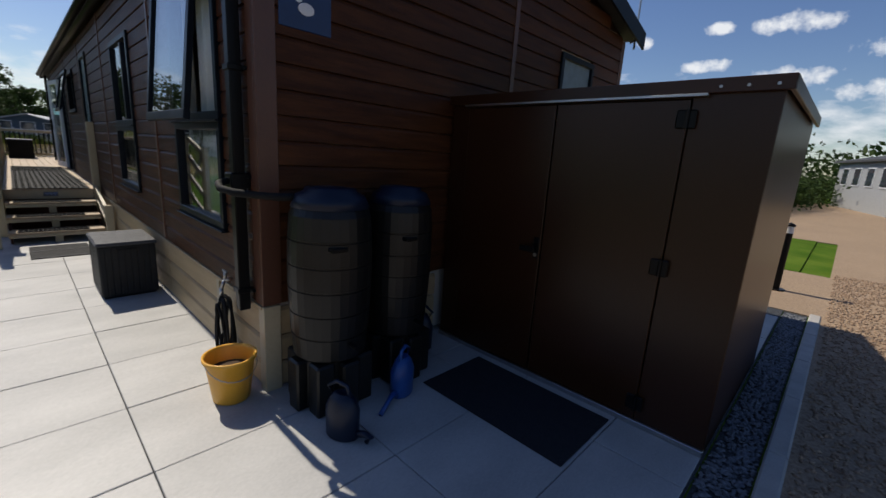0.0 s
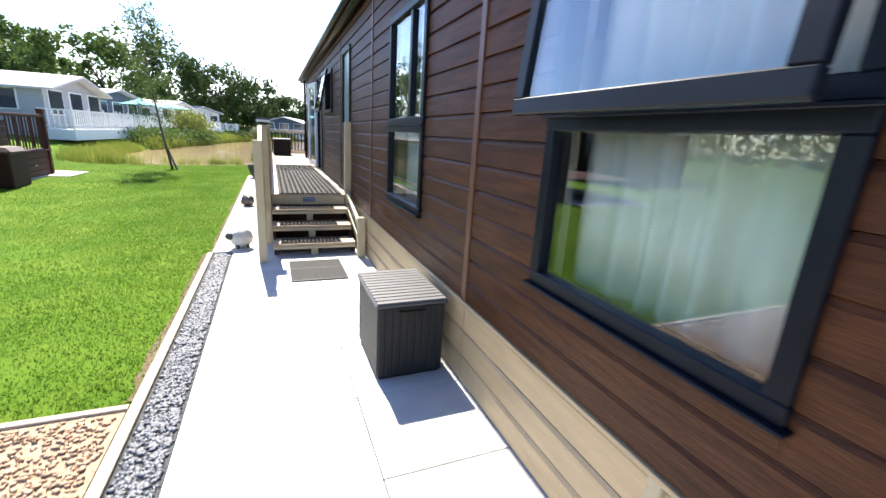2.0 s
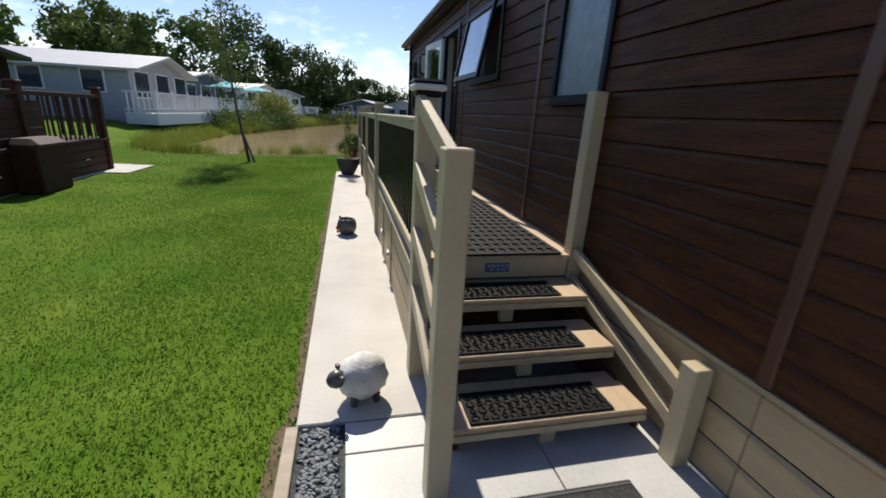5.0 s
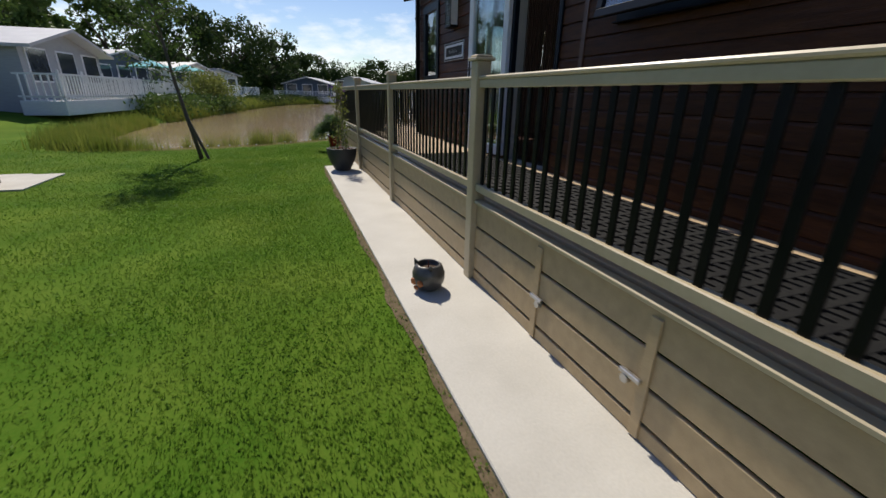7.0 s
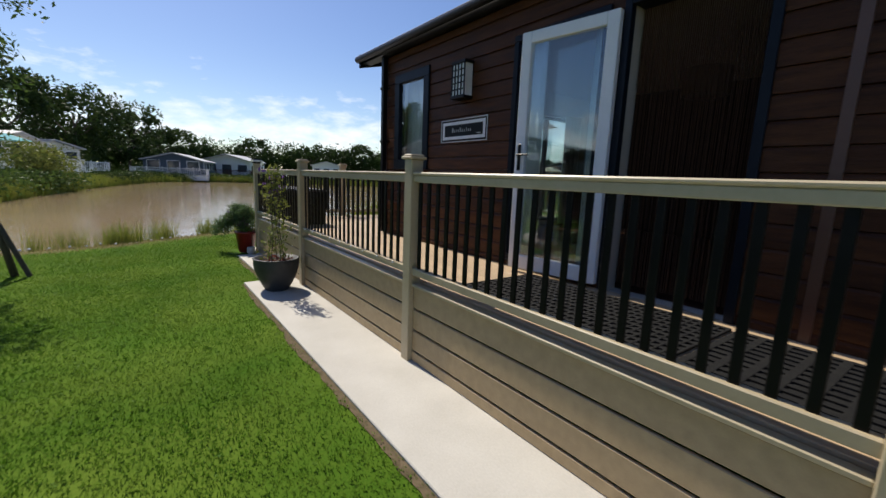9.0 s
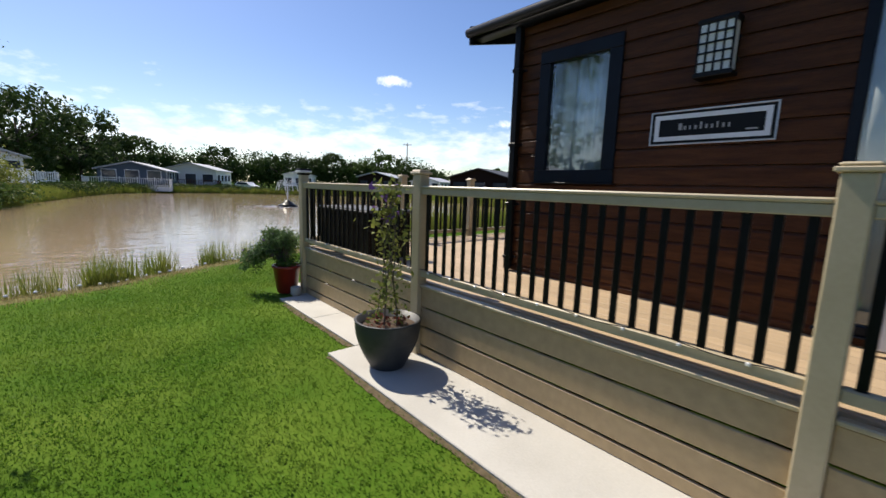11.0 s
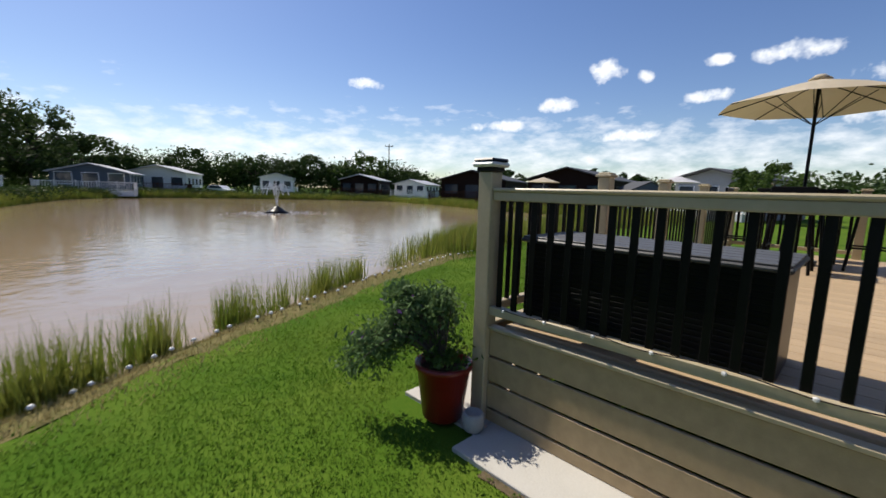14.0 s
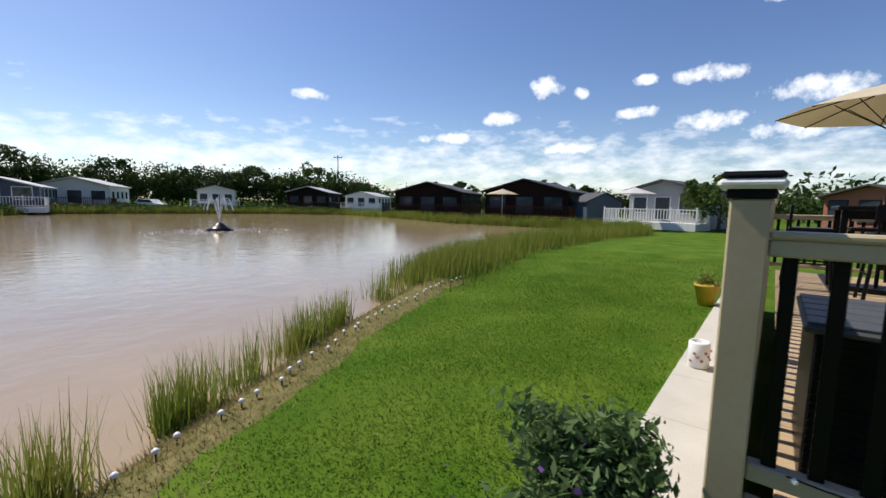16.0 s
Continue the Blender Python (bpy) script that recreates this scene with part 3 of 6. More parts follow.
def pipe(at, z0, z1, name, label):
    th = thing(name, label, "downpipe", at)
    g = Mesh().box((-0.035, -0.035, z0), (0.035, 0.035, z1), 0.006)
    g.obj("pipe", BLACK, th)
    for z in (z0 + 0.12, 1.42, 2.05, 2.8):
        Mesh().box((-0.045, -0.045, z), (0.045, 0.045, z + 0.035), 0.004).box((0.03, -0.085, z + 0.006), (0.05, 0.085, z + 0.028), 0.003).obj("bracket", BLACK, th)
    return th


dp = pipe((-0.075, 0.17, 0), 0.56, TOP - 0.06, "downpipe", "square black plastic downpipe on the lodge corner")
g = Mesh().box((-0.06, -0.06, 1.36), (0.06, 0.06, 1.46), 0.01)
g.obj("diverter", BLACK, dp)
pipe((-0.075, 15.52, 0), 0.72, TOP - 0.06, "downpipe", "square black plastic downpipe on the front corner")


def window(k, y0, y1, z0, z1, bars=(), open_deg=0, curtain="", fr=0.06, plane="x", label=""):
    """A framed pane in the wall; bars: places of uprights; open_deg: a top-hung sash swung out."""
    base = new("window_%d" % k, None)
    mid = (0, (y0 + y1) / 2, z1) if plane == "x" else ((y0 + y1) / 2, 0, z1)
    h, w = z1 - z0, (y1 - y0) / 2
    tagged(base, label or "dark grey framed window in the brown wall", "window", "lodge windows", "structure")

    def ring(lo, hi, zl, zh, t, d0, d1, g):
        g.box((d0, lo, zl), (d1, hi, zl + t), 0.006).box((d0, lo, zh - t), (d1, hi, zh), 0.006)
        g.box((d0 + 0.001, lo, zl + t), (d1 - 0.001, lo + t, zh - t), 0.004).box((d0 + 0.001, hi - t, zl + t), (d1 - 0.001, hi, zh - t), 0.004)

    g = Mesh()
    ring(-w - 0.012, w + 0.012, -h - 0.012, 0.012, fr, -0.045, 0.06, g)
    for b in bars:
        g.box((-0.04, b - 0.03, -h + fr), (0.05, b + 0.03, -fr), 0.004)
    g.box((-0.07, -w - 0.03, -h - 0.025), (0.0, w + 0.03, -h - 0.012), 0.003)
    f = g.obj("frame", ANTHR, base)
    p = Mesh().box((-0.012, -w + fr * 0.6, -h + fr * 0.6), (-0.002, w - fr * 0.6, -fr * 0.6), 0)
    sash = None
    if open_deg:
        g = Mesh()
        ring(-w + 0.01, w - 0.01, -h - 0.03, -0.01, 0.065, -0.085, -0.045, g)
        sash = g.obj("sash", ANTHR, base)
        sash.matrix_local = pose(-0.05, 0, -0.01, 0, open_deg, 0)
        pane = p.obj("pane", GLASS, sash)
        pane.location = (-0.055, 0, 0)
    else:
        pane = p.obj("pane", FROST if curtain == "frost" else GLASS, base)
    pane.visible_shadow = False
    base.matrix_world = pose(*mid, 0, 0, 0 if plane == "x" else (90 if plane == "y" else -90))
    if plane == "n":
        base.matrix_world = pose((y0 + y1) / 2, LEN, z1, 0, 0, -90)
    if curtain in ("full", "sides"):
        n = 90
        vs, fs = [], []
        for i in range(n + 1):
            s = -w + 0.02 + (2 * w - 0.04) * i / n
            if curtain == "sides" and abs(s) < w * 0.45:
                continue
            q = 0.16 + 0.022 * math.sin(s * 42 + 1.7 * math.sin(s * 9)) + 0.012 * math.sin(s * 17)
            vs += [(q, s, -h - 0.05), (q + 0.004, s, 0.05)]
        m = len(vs) // 2
        for i in range(m - 1):
            if abs(vs[2 * i + 2][1] - vs[2 * i][1]) < 0.1:
                fs.append((2 * i, 2 * i + 2, 2 * i + 3, 2 * i + 1))
        c = raw("curtain", vs, fs, CURT, smooth=True)
        c.matrix_world = base.matrix_world.copy()
        so = c.modifiers.new("cloth", "SOLIDIFY")
        so.thickness = 0.003
        tidy(c, "white net curtain hanging in soft folds", "curtain", "window curtains")
    return base


window(1, 0.58, 1.67, 1.03, 1.765, curtain="full")
window(2, 0.58, 1.67, 1.795, 2.82, open_deg=6, curtain="full", label="dark grey framed window with its sash ajar")
window(3, 3.38, 4.46, 1.02, 1.74, curtain="full")
window(4, 3.38, 4.46, 1.77, 2.74, bars=(-0.16,), curtain="full")
window(5, 6.86, 7.58, 1.77, 2.92, curtain="frost")
window(6, 8.95, 10.02, 2.06, 2.84, open_deg=11, label="dark grey framed kitchen window swung open at the foot")
window(7, 11.92, 12.92, 0.78, 2.92, curtain="sides")
window(8, 14.42, 15.25, 1.69, 2.94, curtain="full", fr=0.12)
window(9, 3.3, 4.05, 2.38, 2.82, curtain="frost", plane="y")
window(10, 0.5, 2.2, 0.78, 2.85, bars=(0.0,), curtain="sides", plane="n", label="tall dark framed glazed doors on the deck")
window(11, 2.7, 4.5, 0.78, 2.85, bars=(0.0,), curtain="sides", plane="n", label="tall dark framed glazed doors on the deck")

# doorway with its white leaf folded back
dj = Mesh().box((-0.04, 10.80, 0.70), (0.14, 10.86, 2.94), 0.004).box((-0.04, 11.74, 0.70), (0.14, 11.80, 2.94), 0.004).box((-0.04, 10.861, 2.88), (0.14, 11.739, 2.939), 0.004)
tidy(dj.obj("door_frame", ANTHR), "dark grey door frame round the open doorway", "door frame", kind="structure")
door = thing("door_1", "white glazed door folded back open against the wall", "door", (-0.06, 11.80, 0), kind="structure", rz=8)
g = Mesh()
for lo, hi in (((-0.03, 0, 0.74), (0.03, 0.10, 2.86)), ((-0.03, 0.78, 0.74), (0.03, 0.88, 2.86)), ((-0.029, 0.10, 0.74), (0.029, 0.78, 0.87)), ((-0.029, 0.10, 2.76), (0.029, 0.78, 2.86))):
    g.box(lo, hi, 0.006)
leaf = g.obj("leaf", WHITE, door)
pn = Mesh().box((-0.012, 0.09, 0.86), (0.012, 0.79, 2.77), 0).obj("pane", GLASS, leaf)
pn.visible_shadow = False
g = Mesh().box((-0.042, 0.81, 1.66), (-0.03, 0.845, 1.90), 0.006).cyl((-0.04, 0.828, 1.80), (-0.075, 0.828, 1.80), 0.009)
g.cyl((-0.07, 0.835, 1.80), (-0.07, 0.71, 1.80), 0.008)
g.obj("handle", BLACK, leaf)
pend = thing("pendant_lamp", "brown drum shade pendant lamp inside the doorway", "lamp", (1.7, 11.9, 0))
Mesh().lathe([(0.20, 2.50), (0.22, 2.50), (0.22, 2.76), (0.20, 2.76), (0.20, 2.50)]).obj("shade", mat("brown_lampshade", (0.12, 0.06, 0.03), None, 20, 0.8), pend, True)
Mesh().cyl((0, 0, 2.7), (0, 0, TOP - 0.06), 0.006).obj("cord", BLACK, pend)

dc = thing("door_curtain", "brown string curtain hanging in the open doorway", "curtain", (0.11, 0, 0))
g = Mesh()
for k in range(64):
    y = 10.875 + 0.0133 * k
    sway = 0.006 * math.sin(k * 2.3)
    g.tube([(0, y, 2.87), (sway, y + 0.002 * math.sin(k), 1.8), (sway * 1.6, y, 0.76)], 0.0036, 4)
tagged(g.obj("strings", mat("brown_string", (0.06, 0.030, 0.018), None, 30, 0.8, spec=0.1), dc), "thin brown hanging strings", kind="stuff")

# wall lamp and plaques
wlamp = thing("wall_lamp", "black box wall lamp with gridded opal glass", "lamp", (0, 13.68, 2.64))
Mesh().box((-0.02, -0.12, -0.20), (0.0, 0.12, 0.20), 0.004).box((-0.15, -0.125, 0.17), (-0.02, 0.125, 0.20), 0.004).box((-0.15, -0.125, -0.20), (-0.02, 0.125, -0.17), 0.004).obj("body", BLACK, wlamp)
Mesh().box((-0.135, -0.105, -0.17), (-0.02, 0.105, 0.17), 0.004).obj("glass", LAMPW, wlamp)
g = Mesh()
for k in range(5):
    y = -0.11 + 0.055 * k
    g.box((-0.145, y - 0.006, -0.17), (-0.135, y + 0.006, 0.17), 0)
for k in range(6):
    z = -0.17 + 0.068 * k
    g.box((-0.1455, -0.116, z - 0.006), (-0.1355, 0.116, z + 0.006), 0)
g.obj("grid", BLACK, wlamp)
sign = thing("name_plaque", "black name plaque with a white border", "sign", (0, 13.70, 2.115))
Mesh().box((-0.024, -0.41, -0.122), (-0.018, 0.41, 0.122), 0.002).obj("board", BLACK, sign)
g = Mesh()
for lo, hi in (((-0.028, -0.385, -0.10), (-0.024, 0.385, -0.066)), ((-0.028, -0.385, 0.066), (-0.024, 0.385, 0.10)), ((-0.028, -0.385, -0.066), (-0.024, -0.35, 0.066)), ((-0.028, 0.35, -0.066), (-0.024, 0.385, 0.066))):
    g.box(lo, hi, 0)
g.obj("border", MARK, sign)
LETTER = mat("grey_lettering", (0.35, 0.35, 0.34))
for k, (wd, ht) in enumerate(((0.05, 0.05), (0.03, 0.03), (0.022, 0.03), (0.03, 0.03), (0.03, 0.05), (0.03, 0.03), (0.03, 0.03), (0.02, 0.045), (0.03, 0.03), (0.022, 0.03))):
    y = 0.20 - 0.037 * k
    Mesh().box((-0.0265, y - wd * 0.4, -0.02), (-0.024, y + wd * 0.1, -0.02 + ht), 0).obj("letter_bar", LETTER, sign)
Mesh().box((-0.0265, -0.31, -0.05), (-0.024, -0.24, -0.038), 0).obj("letter_bar", LETTER, sign)
rim = Mesh()
for lo, hi in (((-0.03, -0.42, -0.132), (-0.018, 0.42, -0.12)), ((-0.03, -0.42, 0.12), (-0.018, 0.42, 0.132)), ((-0.03, -0.42, -0.12), (-0.018, -0.408, 0.12)), ((-0.03, 0.408, -0.12), (-0.018, 0.42, 0.12))):
    rim.box(lo, hi, 0.002)
rim.obj("rim", STEEL, sign)
pl = thing("wall_plaque", "navy plaque with a small white figure", "sign", (0.29, 0, 2.47))
Mesh().box((-0.17, -0.026, -0.15), (0.17, -0.018, 0.15), 0.004).obj("board", BLUEB, pl)
Mesh().ball((0.0, -0.029, -0.03), 0.045, 2, (1.2, 0.08, 0.8)).ball((-0.05, -0.029, 0.02), 0.025, 2, (1, 0.1, 1)).obj("figure", MARK, pl)

# corner trims, battens, sill strips
for nm, lo, hi in (("trim", (-0.024, -0.024, BASE), (0.10, 0.0, TOP - 0.07)), ("trim", (-0.024, 0.001, BASE), (0.0, 0.10, TOP - 0.07)), ("trim", (W - 0.1, -0.024, BASE), (W, 0.0, TOP - 0.07)),
                   ("trim", (-0.024, LEN - 0.09, 0.7), (0.0, LEN, TOP - 0.07)), ("trim", (-0.024, LEN + 0.001, 0.7), (0.1, LEN + 0.022, TOP - 0.07)), ("trim", (W - 0.1, LEN, 0.7), (W, LEN + 0.022, TOP - 0.07))):
    tidy(Mesh().box(lo, hi, 0.003).obj(nm, TRIM), "brown corner trim of the lodge", "trim", kind="structure")
BAT_W, BAT_S = (2.42, 5.35, 7.9, 10.45), (2.42,)
for y in BAT_W:
    tidy(Mesh().box((-0.03, y - 0.03, BASE), (0.0, y + 0.03, TOP - 0.07), 0.004).obj("trim", TRIM), "brown upright cover strip on the boards", "trim", kind="structure")
for x in BAT_S:
    tidy(Mesh().box((x - 0.03, -0.03, BASE), (x + 0.03, 0.0, TOP + 0.5), 0.004).obj("trim", TRIM), "brown upright cover strip on the boards", "trim", kind="structure")
tidy(Mesh().box((-0.02, 0.83, 0.02), (0.014, 0.89, BASE - 0.03), 0.003).obj("trim", BEIGE), "beige upright strip on the skirting", "trim", kind="structure")
tidy(Mesh().box((-0.022, -0.026, 0.0), (0.09, 0.06, BASE - 0.01), 0.004).obj("trim", BEIGE), "beige corner post of the skirting", "trim", kind="structure")


# ---- raised deck with railing ----
FX, DK = -1.27, 0.70
POSTS = [6.52, 9.92, 12.74, 15.58, 18.28]


def cap(g, x, y, z):
    g.box((x - 0.075, y - 0.075, z), (x + 0.075, y + 0.075, z + 0.022), 0.005)
    g.box((x - 0.062, y - 0.062, z + 0.022), (x + 0.062, y + 0.062, z + 0.04), 0.008)


def post(x, y, top, solar=False, kind="fence_post", hw=0.055):
    th = thing(kind, "square beige post with a dark solar cap lamp" if solar else "square beige plastic railing post", "post", (x, y, 0), "deck railing posts")
    Mesh().box((-hw, -hw, 0.005), (hw, hw, top), 0.006).obj("shaft", BEIGE, th)
    if solar:
        Mesh().box((-0.066, -0.066, top), (0.066, 0.066, top + 0.03), 0.006).obj("neck", BLACK, th)
        Mesh().box((-0.09, -0.09, top + 0.03), (0.09, 0.09, top + 0.062), 0.012).obj("lens", LAMPW, th)
        g = Mesh()
        g.box((-0.085, -0.085, top + 0.063), (0.085, 0.085, top + 0.085), 0.012)
        g.obj("cap", BLACK, th)
    elif hw > 0.05:
        g = Mesh()
        cap(g, 0, 0, top)
        g.obj("cap", BEIGE, th)
    return th


for i, y in enumerate(POSTS):
    post(FX, y, 1.70, solar=(i in (0, 4)))
for x in (0.42, 2.0, 3.7, 5.6):
    post(x, 18.28, 1.74)
for y in (16.6,):
    post(5.6, y, 1.74)

bal_me = None


def railing(a, b, label):
    """Rails with black flat balusters between two posts."""
    global bal_me
    a, b = Vector((*a, 0)), Vector((*b, 0))
    d = b - a
    L = d.length - 0.11
    th = thing("railing", label, "railing", tuple((a + b) / 2), "deck railing panels", math.degrees(math.atan2(d.y, d.x)))
    g = Mesh().box((-L / 2, -0.035, 1.52), (L / 2, 0.035, 1.575), 0.006).box((-L / 2, -0.045, 1.575), (L / 2, 0.045, 1.60), 0.008)
    g.obj("top_rail", BEIGE, th)
    Mesh().box((-L / 2, -0.03, 0.765), (L / 2, 0.03, 0.825), 0.006).obj("bottom_rail", BEIGE, th)
    n = max(2, round(L / 0.118))
    for k in range(n):
        if bal_me is None:
            first = Mesh().box((-0.02, -0.008, 0.822), (0.02, 0.008, 1.524), 0.003).obj("baluster", BLACK, th)
            bal_me = first.data
            o = first
        else:
            o = new("baluster", bal_me)
            o.parent = th
        o.location = (-L / 2 + L * (k + 0.5) / n, 0, 0)
    return th


for a, b in zip(POSTS, POSTS[1:]):
    railing((FX, a), (FX, b), "beige railing with black flat balusters")
fxs = [FX, 0.42, 2.0, 3.7, 5.6]
for a, b in zip(fxs, fxs[1:]):
    railing((a, 18.28), (b, 18.28), "beige front railing with black flat balusters")
railing((5.6, 18.28), (5.6, 16.6), "beige side railing with black flat balusters")

frame_ob = Mesh()
for y in np.arange(6.86, 18.2, 0.6):
    frame_ob.box((-1.18, y, 0.50), (-0.02, y + 0.05, 0.66), 0)
for x in np.arange(0.2, 5.6, 0.6):
    frame_ob.box((x, 15.66, 0.50), (x + 0.05, 18.1, 0.66), 0)
tidy(frame_ob.obj("deck_joists", WOODDK), "dark timber joists under the deck", "joists", kind="structure")
deck = new("deck", None)
tagged(deck, "raised tan deck along the lodge", "deck", kind="structure")


def skirting(a, b):
    """Three horizontal beige boards closing the deck's side, with a ledge on top."""
    a, b = Vector((*a, 0)), Vector((*b, 0))
    d = b - a
    L = d.length - 0.112
    th = thing("deck_skirting", "beige boards closing the side of the deck", "skirting", tuple((a + b) / 2), "deck skirting panels", math.degrees(math.atan2(d.y, d.x)))
    for z0, z1 in ((0.015, 0.097), (0.114, 0.282), (0.299, 0.467), (0.484, 0.66)):
        Mesh().box((-L / 2, -0.012, z0), (L / 2, 0.012, z1), 0.005).obj("board", SKIRT, th)
    Mesh().box((-L / 2, -0.032, 0.665), (L / 2, 0.03, 0.692), 0.006).obj("ledge", BEIGE, th)
    return th


for a, b in zip(POSTS, POSTS[1:]):
    skirting((FX, b), (FX, a))
for a, b in zip(fxs, fxs[1:]):
    skirting((b, 18.28), (a, 18.28))
latch = thing("latch", "small chrome padlock latch on the skirting hatch", "latch", (FX - 0.014, 8.92, 0), "skirting hatch latches")
Mesh().box((-0.010, -0.028, 0.02), (0.002, 0.028, 0.63), 0.003).obj("stile", SKIRT, latch)
Mesh().box((-0.035, -0.10, 0.30), (-0.012, 0.02, 0.325), 0.004).cyl((-0.04, -0.07, 0.285), (-0.012, -0.07, 0.285), 0.022).obj("bolt", STEEL, latch)

hatch_stile = thing("latch", "beige upright strip with a chrome latch on the hatch", "latch", (FX - 0.014, 8.04, 0), "skirting hatch latches")
Mesh().box((-0.010, -0.028, 0.02), (0.002, 0.028, 0.63), 0.003).obj("stile", SKIRT, hatch_stile)
Mesh().box((-0.035, 0.0, 0.30), (-0.012, 0.12, 0.325), 0.004).cyl((-0.04, 0.08, 0.285), (-0.012, 0.08, 0.285), 0.022).obj("bolt", STEEL, hatch_stile)

# deck end posts at the stairs, sloping rails, treads
post(-0.07, 6.84, 1.82, kind="stair_post", hw=0.05)
post(-0.09, 5.60, 0.56, kind="stair_post", hw=0.05)
post(FX - 0.06, 5.60, 1.51, kind="stair_post", hw=0.05)
sr = thing("stair_rail", "beige sloping rails beside the steps", "railing", (FX - 0.04, 5.65, 0))
for z, dz in ((1.385, 0.24), (0.98, 0.30), (0.62, 0.30), (0.27, 0.3)):
    g = Mesh()
    g.poly([(-0.02, 0.0, z), (-0.02, 0.815, z + dz), (-0.02, 0.815, z + dz + 0.085), (-0.02, 0.0, z + 0.085)], 0.04, 0)
    g.obj("rail", BEIGE, sr)
sr2 = thing("stair_rail", "beige short sloping rails beside the wall", "railing", (-0.09, 5.65, 0))
for z in (0.36, 0.16):
    g = Mesh()
    g.poly([(-0.02, 0.0, z), (-0.02, 1.11, z + 0.33), (-0.02, 1.11, z + 0.40), (-0.02, 0.0, z + 0.07)], 0.04, 0)
    g.obj("rail", BEIGE, sr2)
stair = thing("steps", "open beige steps up to the deck", "steps", (0, 0, 0))
for k in range(3):
    y, z = 5.78 + 0.345 * k, 0.175 * (k + 1)
    Mesh().box((-1.21, y, z - 0.032), (-0.13, y + 0.36, z), 0.006).obj("tread", DECK, stair)
    Mesh().box((-1.21, y - 0.004, z - 0.075), (-0.13, y + 0.022, z - 0.034), 0.004).obj("nosing", BEIGE, stair)
    Mesh().box((-0.73, y + 0.03, z - 0.175), (-0.64, y + 0.08, z - 0.033), 0.004).obj("support", BEIGE, stair)
Mesh().box((-1.21, 6.80, 0.54), (-0.13, 6.825, 0.68), 0.004).obj("riser", BEIGE, stair)
# dark panel added behind the treads, standing in for shade under the deck
Mesh().box((-1.21, 6.83, 0.01), (0.0, 6.85, 0.53), 0).obj("shade_panel", WOODDK, stair)
st = Mesh()
for x in (-1.2, -0.16):
    st.poly([(x, 5.82, 0.02), (x, 6.8, 0.02), (x, 6.8, 0.48), (x, 5.82, 0.09)], 0.03, 0)
st.obj("stringer", WOODDK, stair)
tag = thing("step_plate", "small grey plate with blue marks on the top riser", "plate", (-0.67, 6.797, 0.62))
Mesh().box((-0.09, -0.006, -0.035), (0.09, 0, 0.035), 0.002).obj("plate", mat("grey_plate", (0.12, 0.13, 0.16)), tag)
g = Mesh()
for k in range(5):
    g.box((-0.07 + 0.032 * k, -0.009, 0.005), (-0.05 + 0.032 * k, -0.006, 0.022), 0)
for k in range(3):
    g.box((-0.05 + 0.045 * k, -0.009, -0.022), (-0.03 + 0.045 * k, -0.006, -0.006), 0)
g.obj("marks", mat("pale_blue_mark", (0.25, 0.35, 0.6)), tag)


def scroll_mat(y, z):
    """A rubber tread mat pierced in scrolls."""
    th = thing("stair_mat", "black rubber stair mat pierced with scrolls", "mat", (-0.72, y, z), "stair mats")
    g = Mesh()
    g.box((-0.40, -0.12, 0.0), (0.40, -0.105, 0.012), 0.003).box((-0.40, 0.105, 0.0), (0.40, 0.12, 0.012), 0.003).box((-0.40, -0.105, 0.0), (-0.385, 0.105, 0.012), 0.003).box((0.385, -0.105, 0.0), (0.40, 0.105, 0.012), 0.003)
    g.box((-0.386, -0.106, 0.001), (0.386, 0.106, 0.004), 0)
    for k in range(15):
        for j in range(4):
            cx, cy, r = -0.36 + 0.0514 * k, -0.078 + 0.052 * j, 0.021
            if (k + j) % 2:
                r = 0.015
            pts = [(cx + r * math.cos(a), cy + r * math.sin(a), 0.009) for a in np.linspace(0, 5.4, 7) + (k * 1.3 + j)]
            g.tube(pts, 0.0045, 4)
    g.obj("scrollwork", RUBBER, th)
    return th


for k in range(3):
    scroll_mat(5.92 + 0.345 * k, 0.1755 * (k + 1))


# ---- things by the steps and on the path ----
dm = thing("door_mat", "dark grey coir door mat with a cross bar", "mat", (-0.715, 5.12, 0.005))
Mesh().box((-0.315, -0.40, 0), (0.315, 0.40, 0.012), 0.004).obj("mat", mat("charcoal_coir", (0.018, 0.018, 0.019), (0.045, 0.044, 0.042), 60, 0.95, 1.0, 200), dm)
g = Mesh()
for y in (-0.385, 0.05, 0.37):
    g.box((-0.30, y, 0.012), (0.30, y + 0.014, 0.016), 0.002)
g.obj("bar", BOXTOP, dm)

sheep = thing("sheep_ornament", "white stone sheep ornament with a dark face", "ornament", (-1.62, 6.31, 0.012), rz=12)
sheep.scale = (0.88, 0.88, 0.92)
Mesh().ball((0.0, 0, 0.165), 0.15, 3, (1.1, 0.92, 1.0), 0.18).obj("body", FLEECE, sheep, True)
Mesh().ball((-0.17, -0.04, 0.20), 0.06, 2, (1.15, 0.85, 1.0)).ball((-0.15, 0.035, 0.24), 0.02, 1, (1, 1.8, .7)).ball((-0.15, -0.105, 0.24), 0.02, 1, (1, 1.8, .7)).obj("face", GLAZE, sheep, True)
g = Mesh()
for x in (-0.07, 0.08):
    for y in (-0.06, 0.06):
        Mesh().cyl((x, y, 0), (x, y, 0.06), 0.025).obj("leg", GLAZE, sheep)

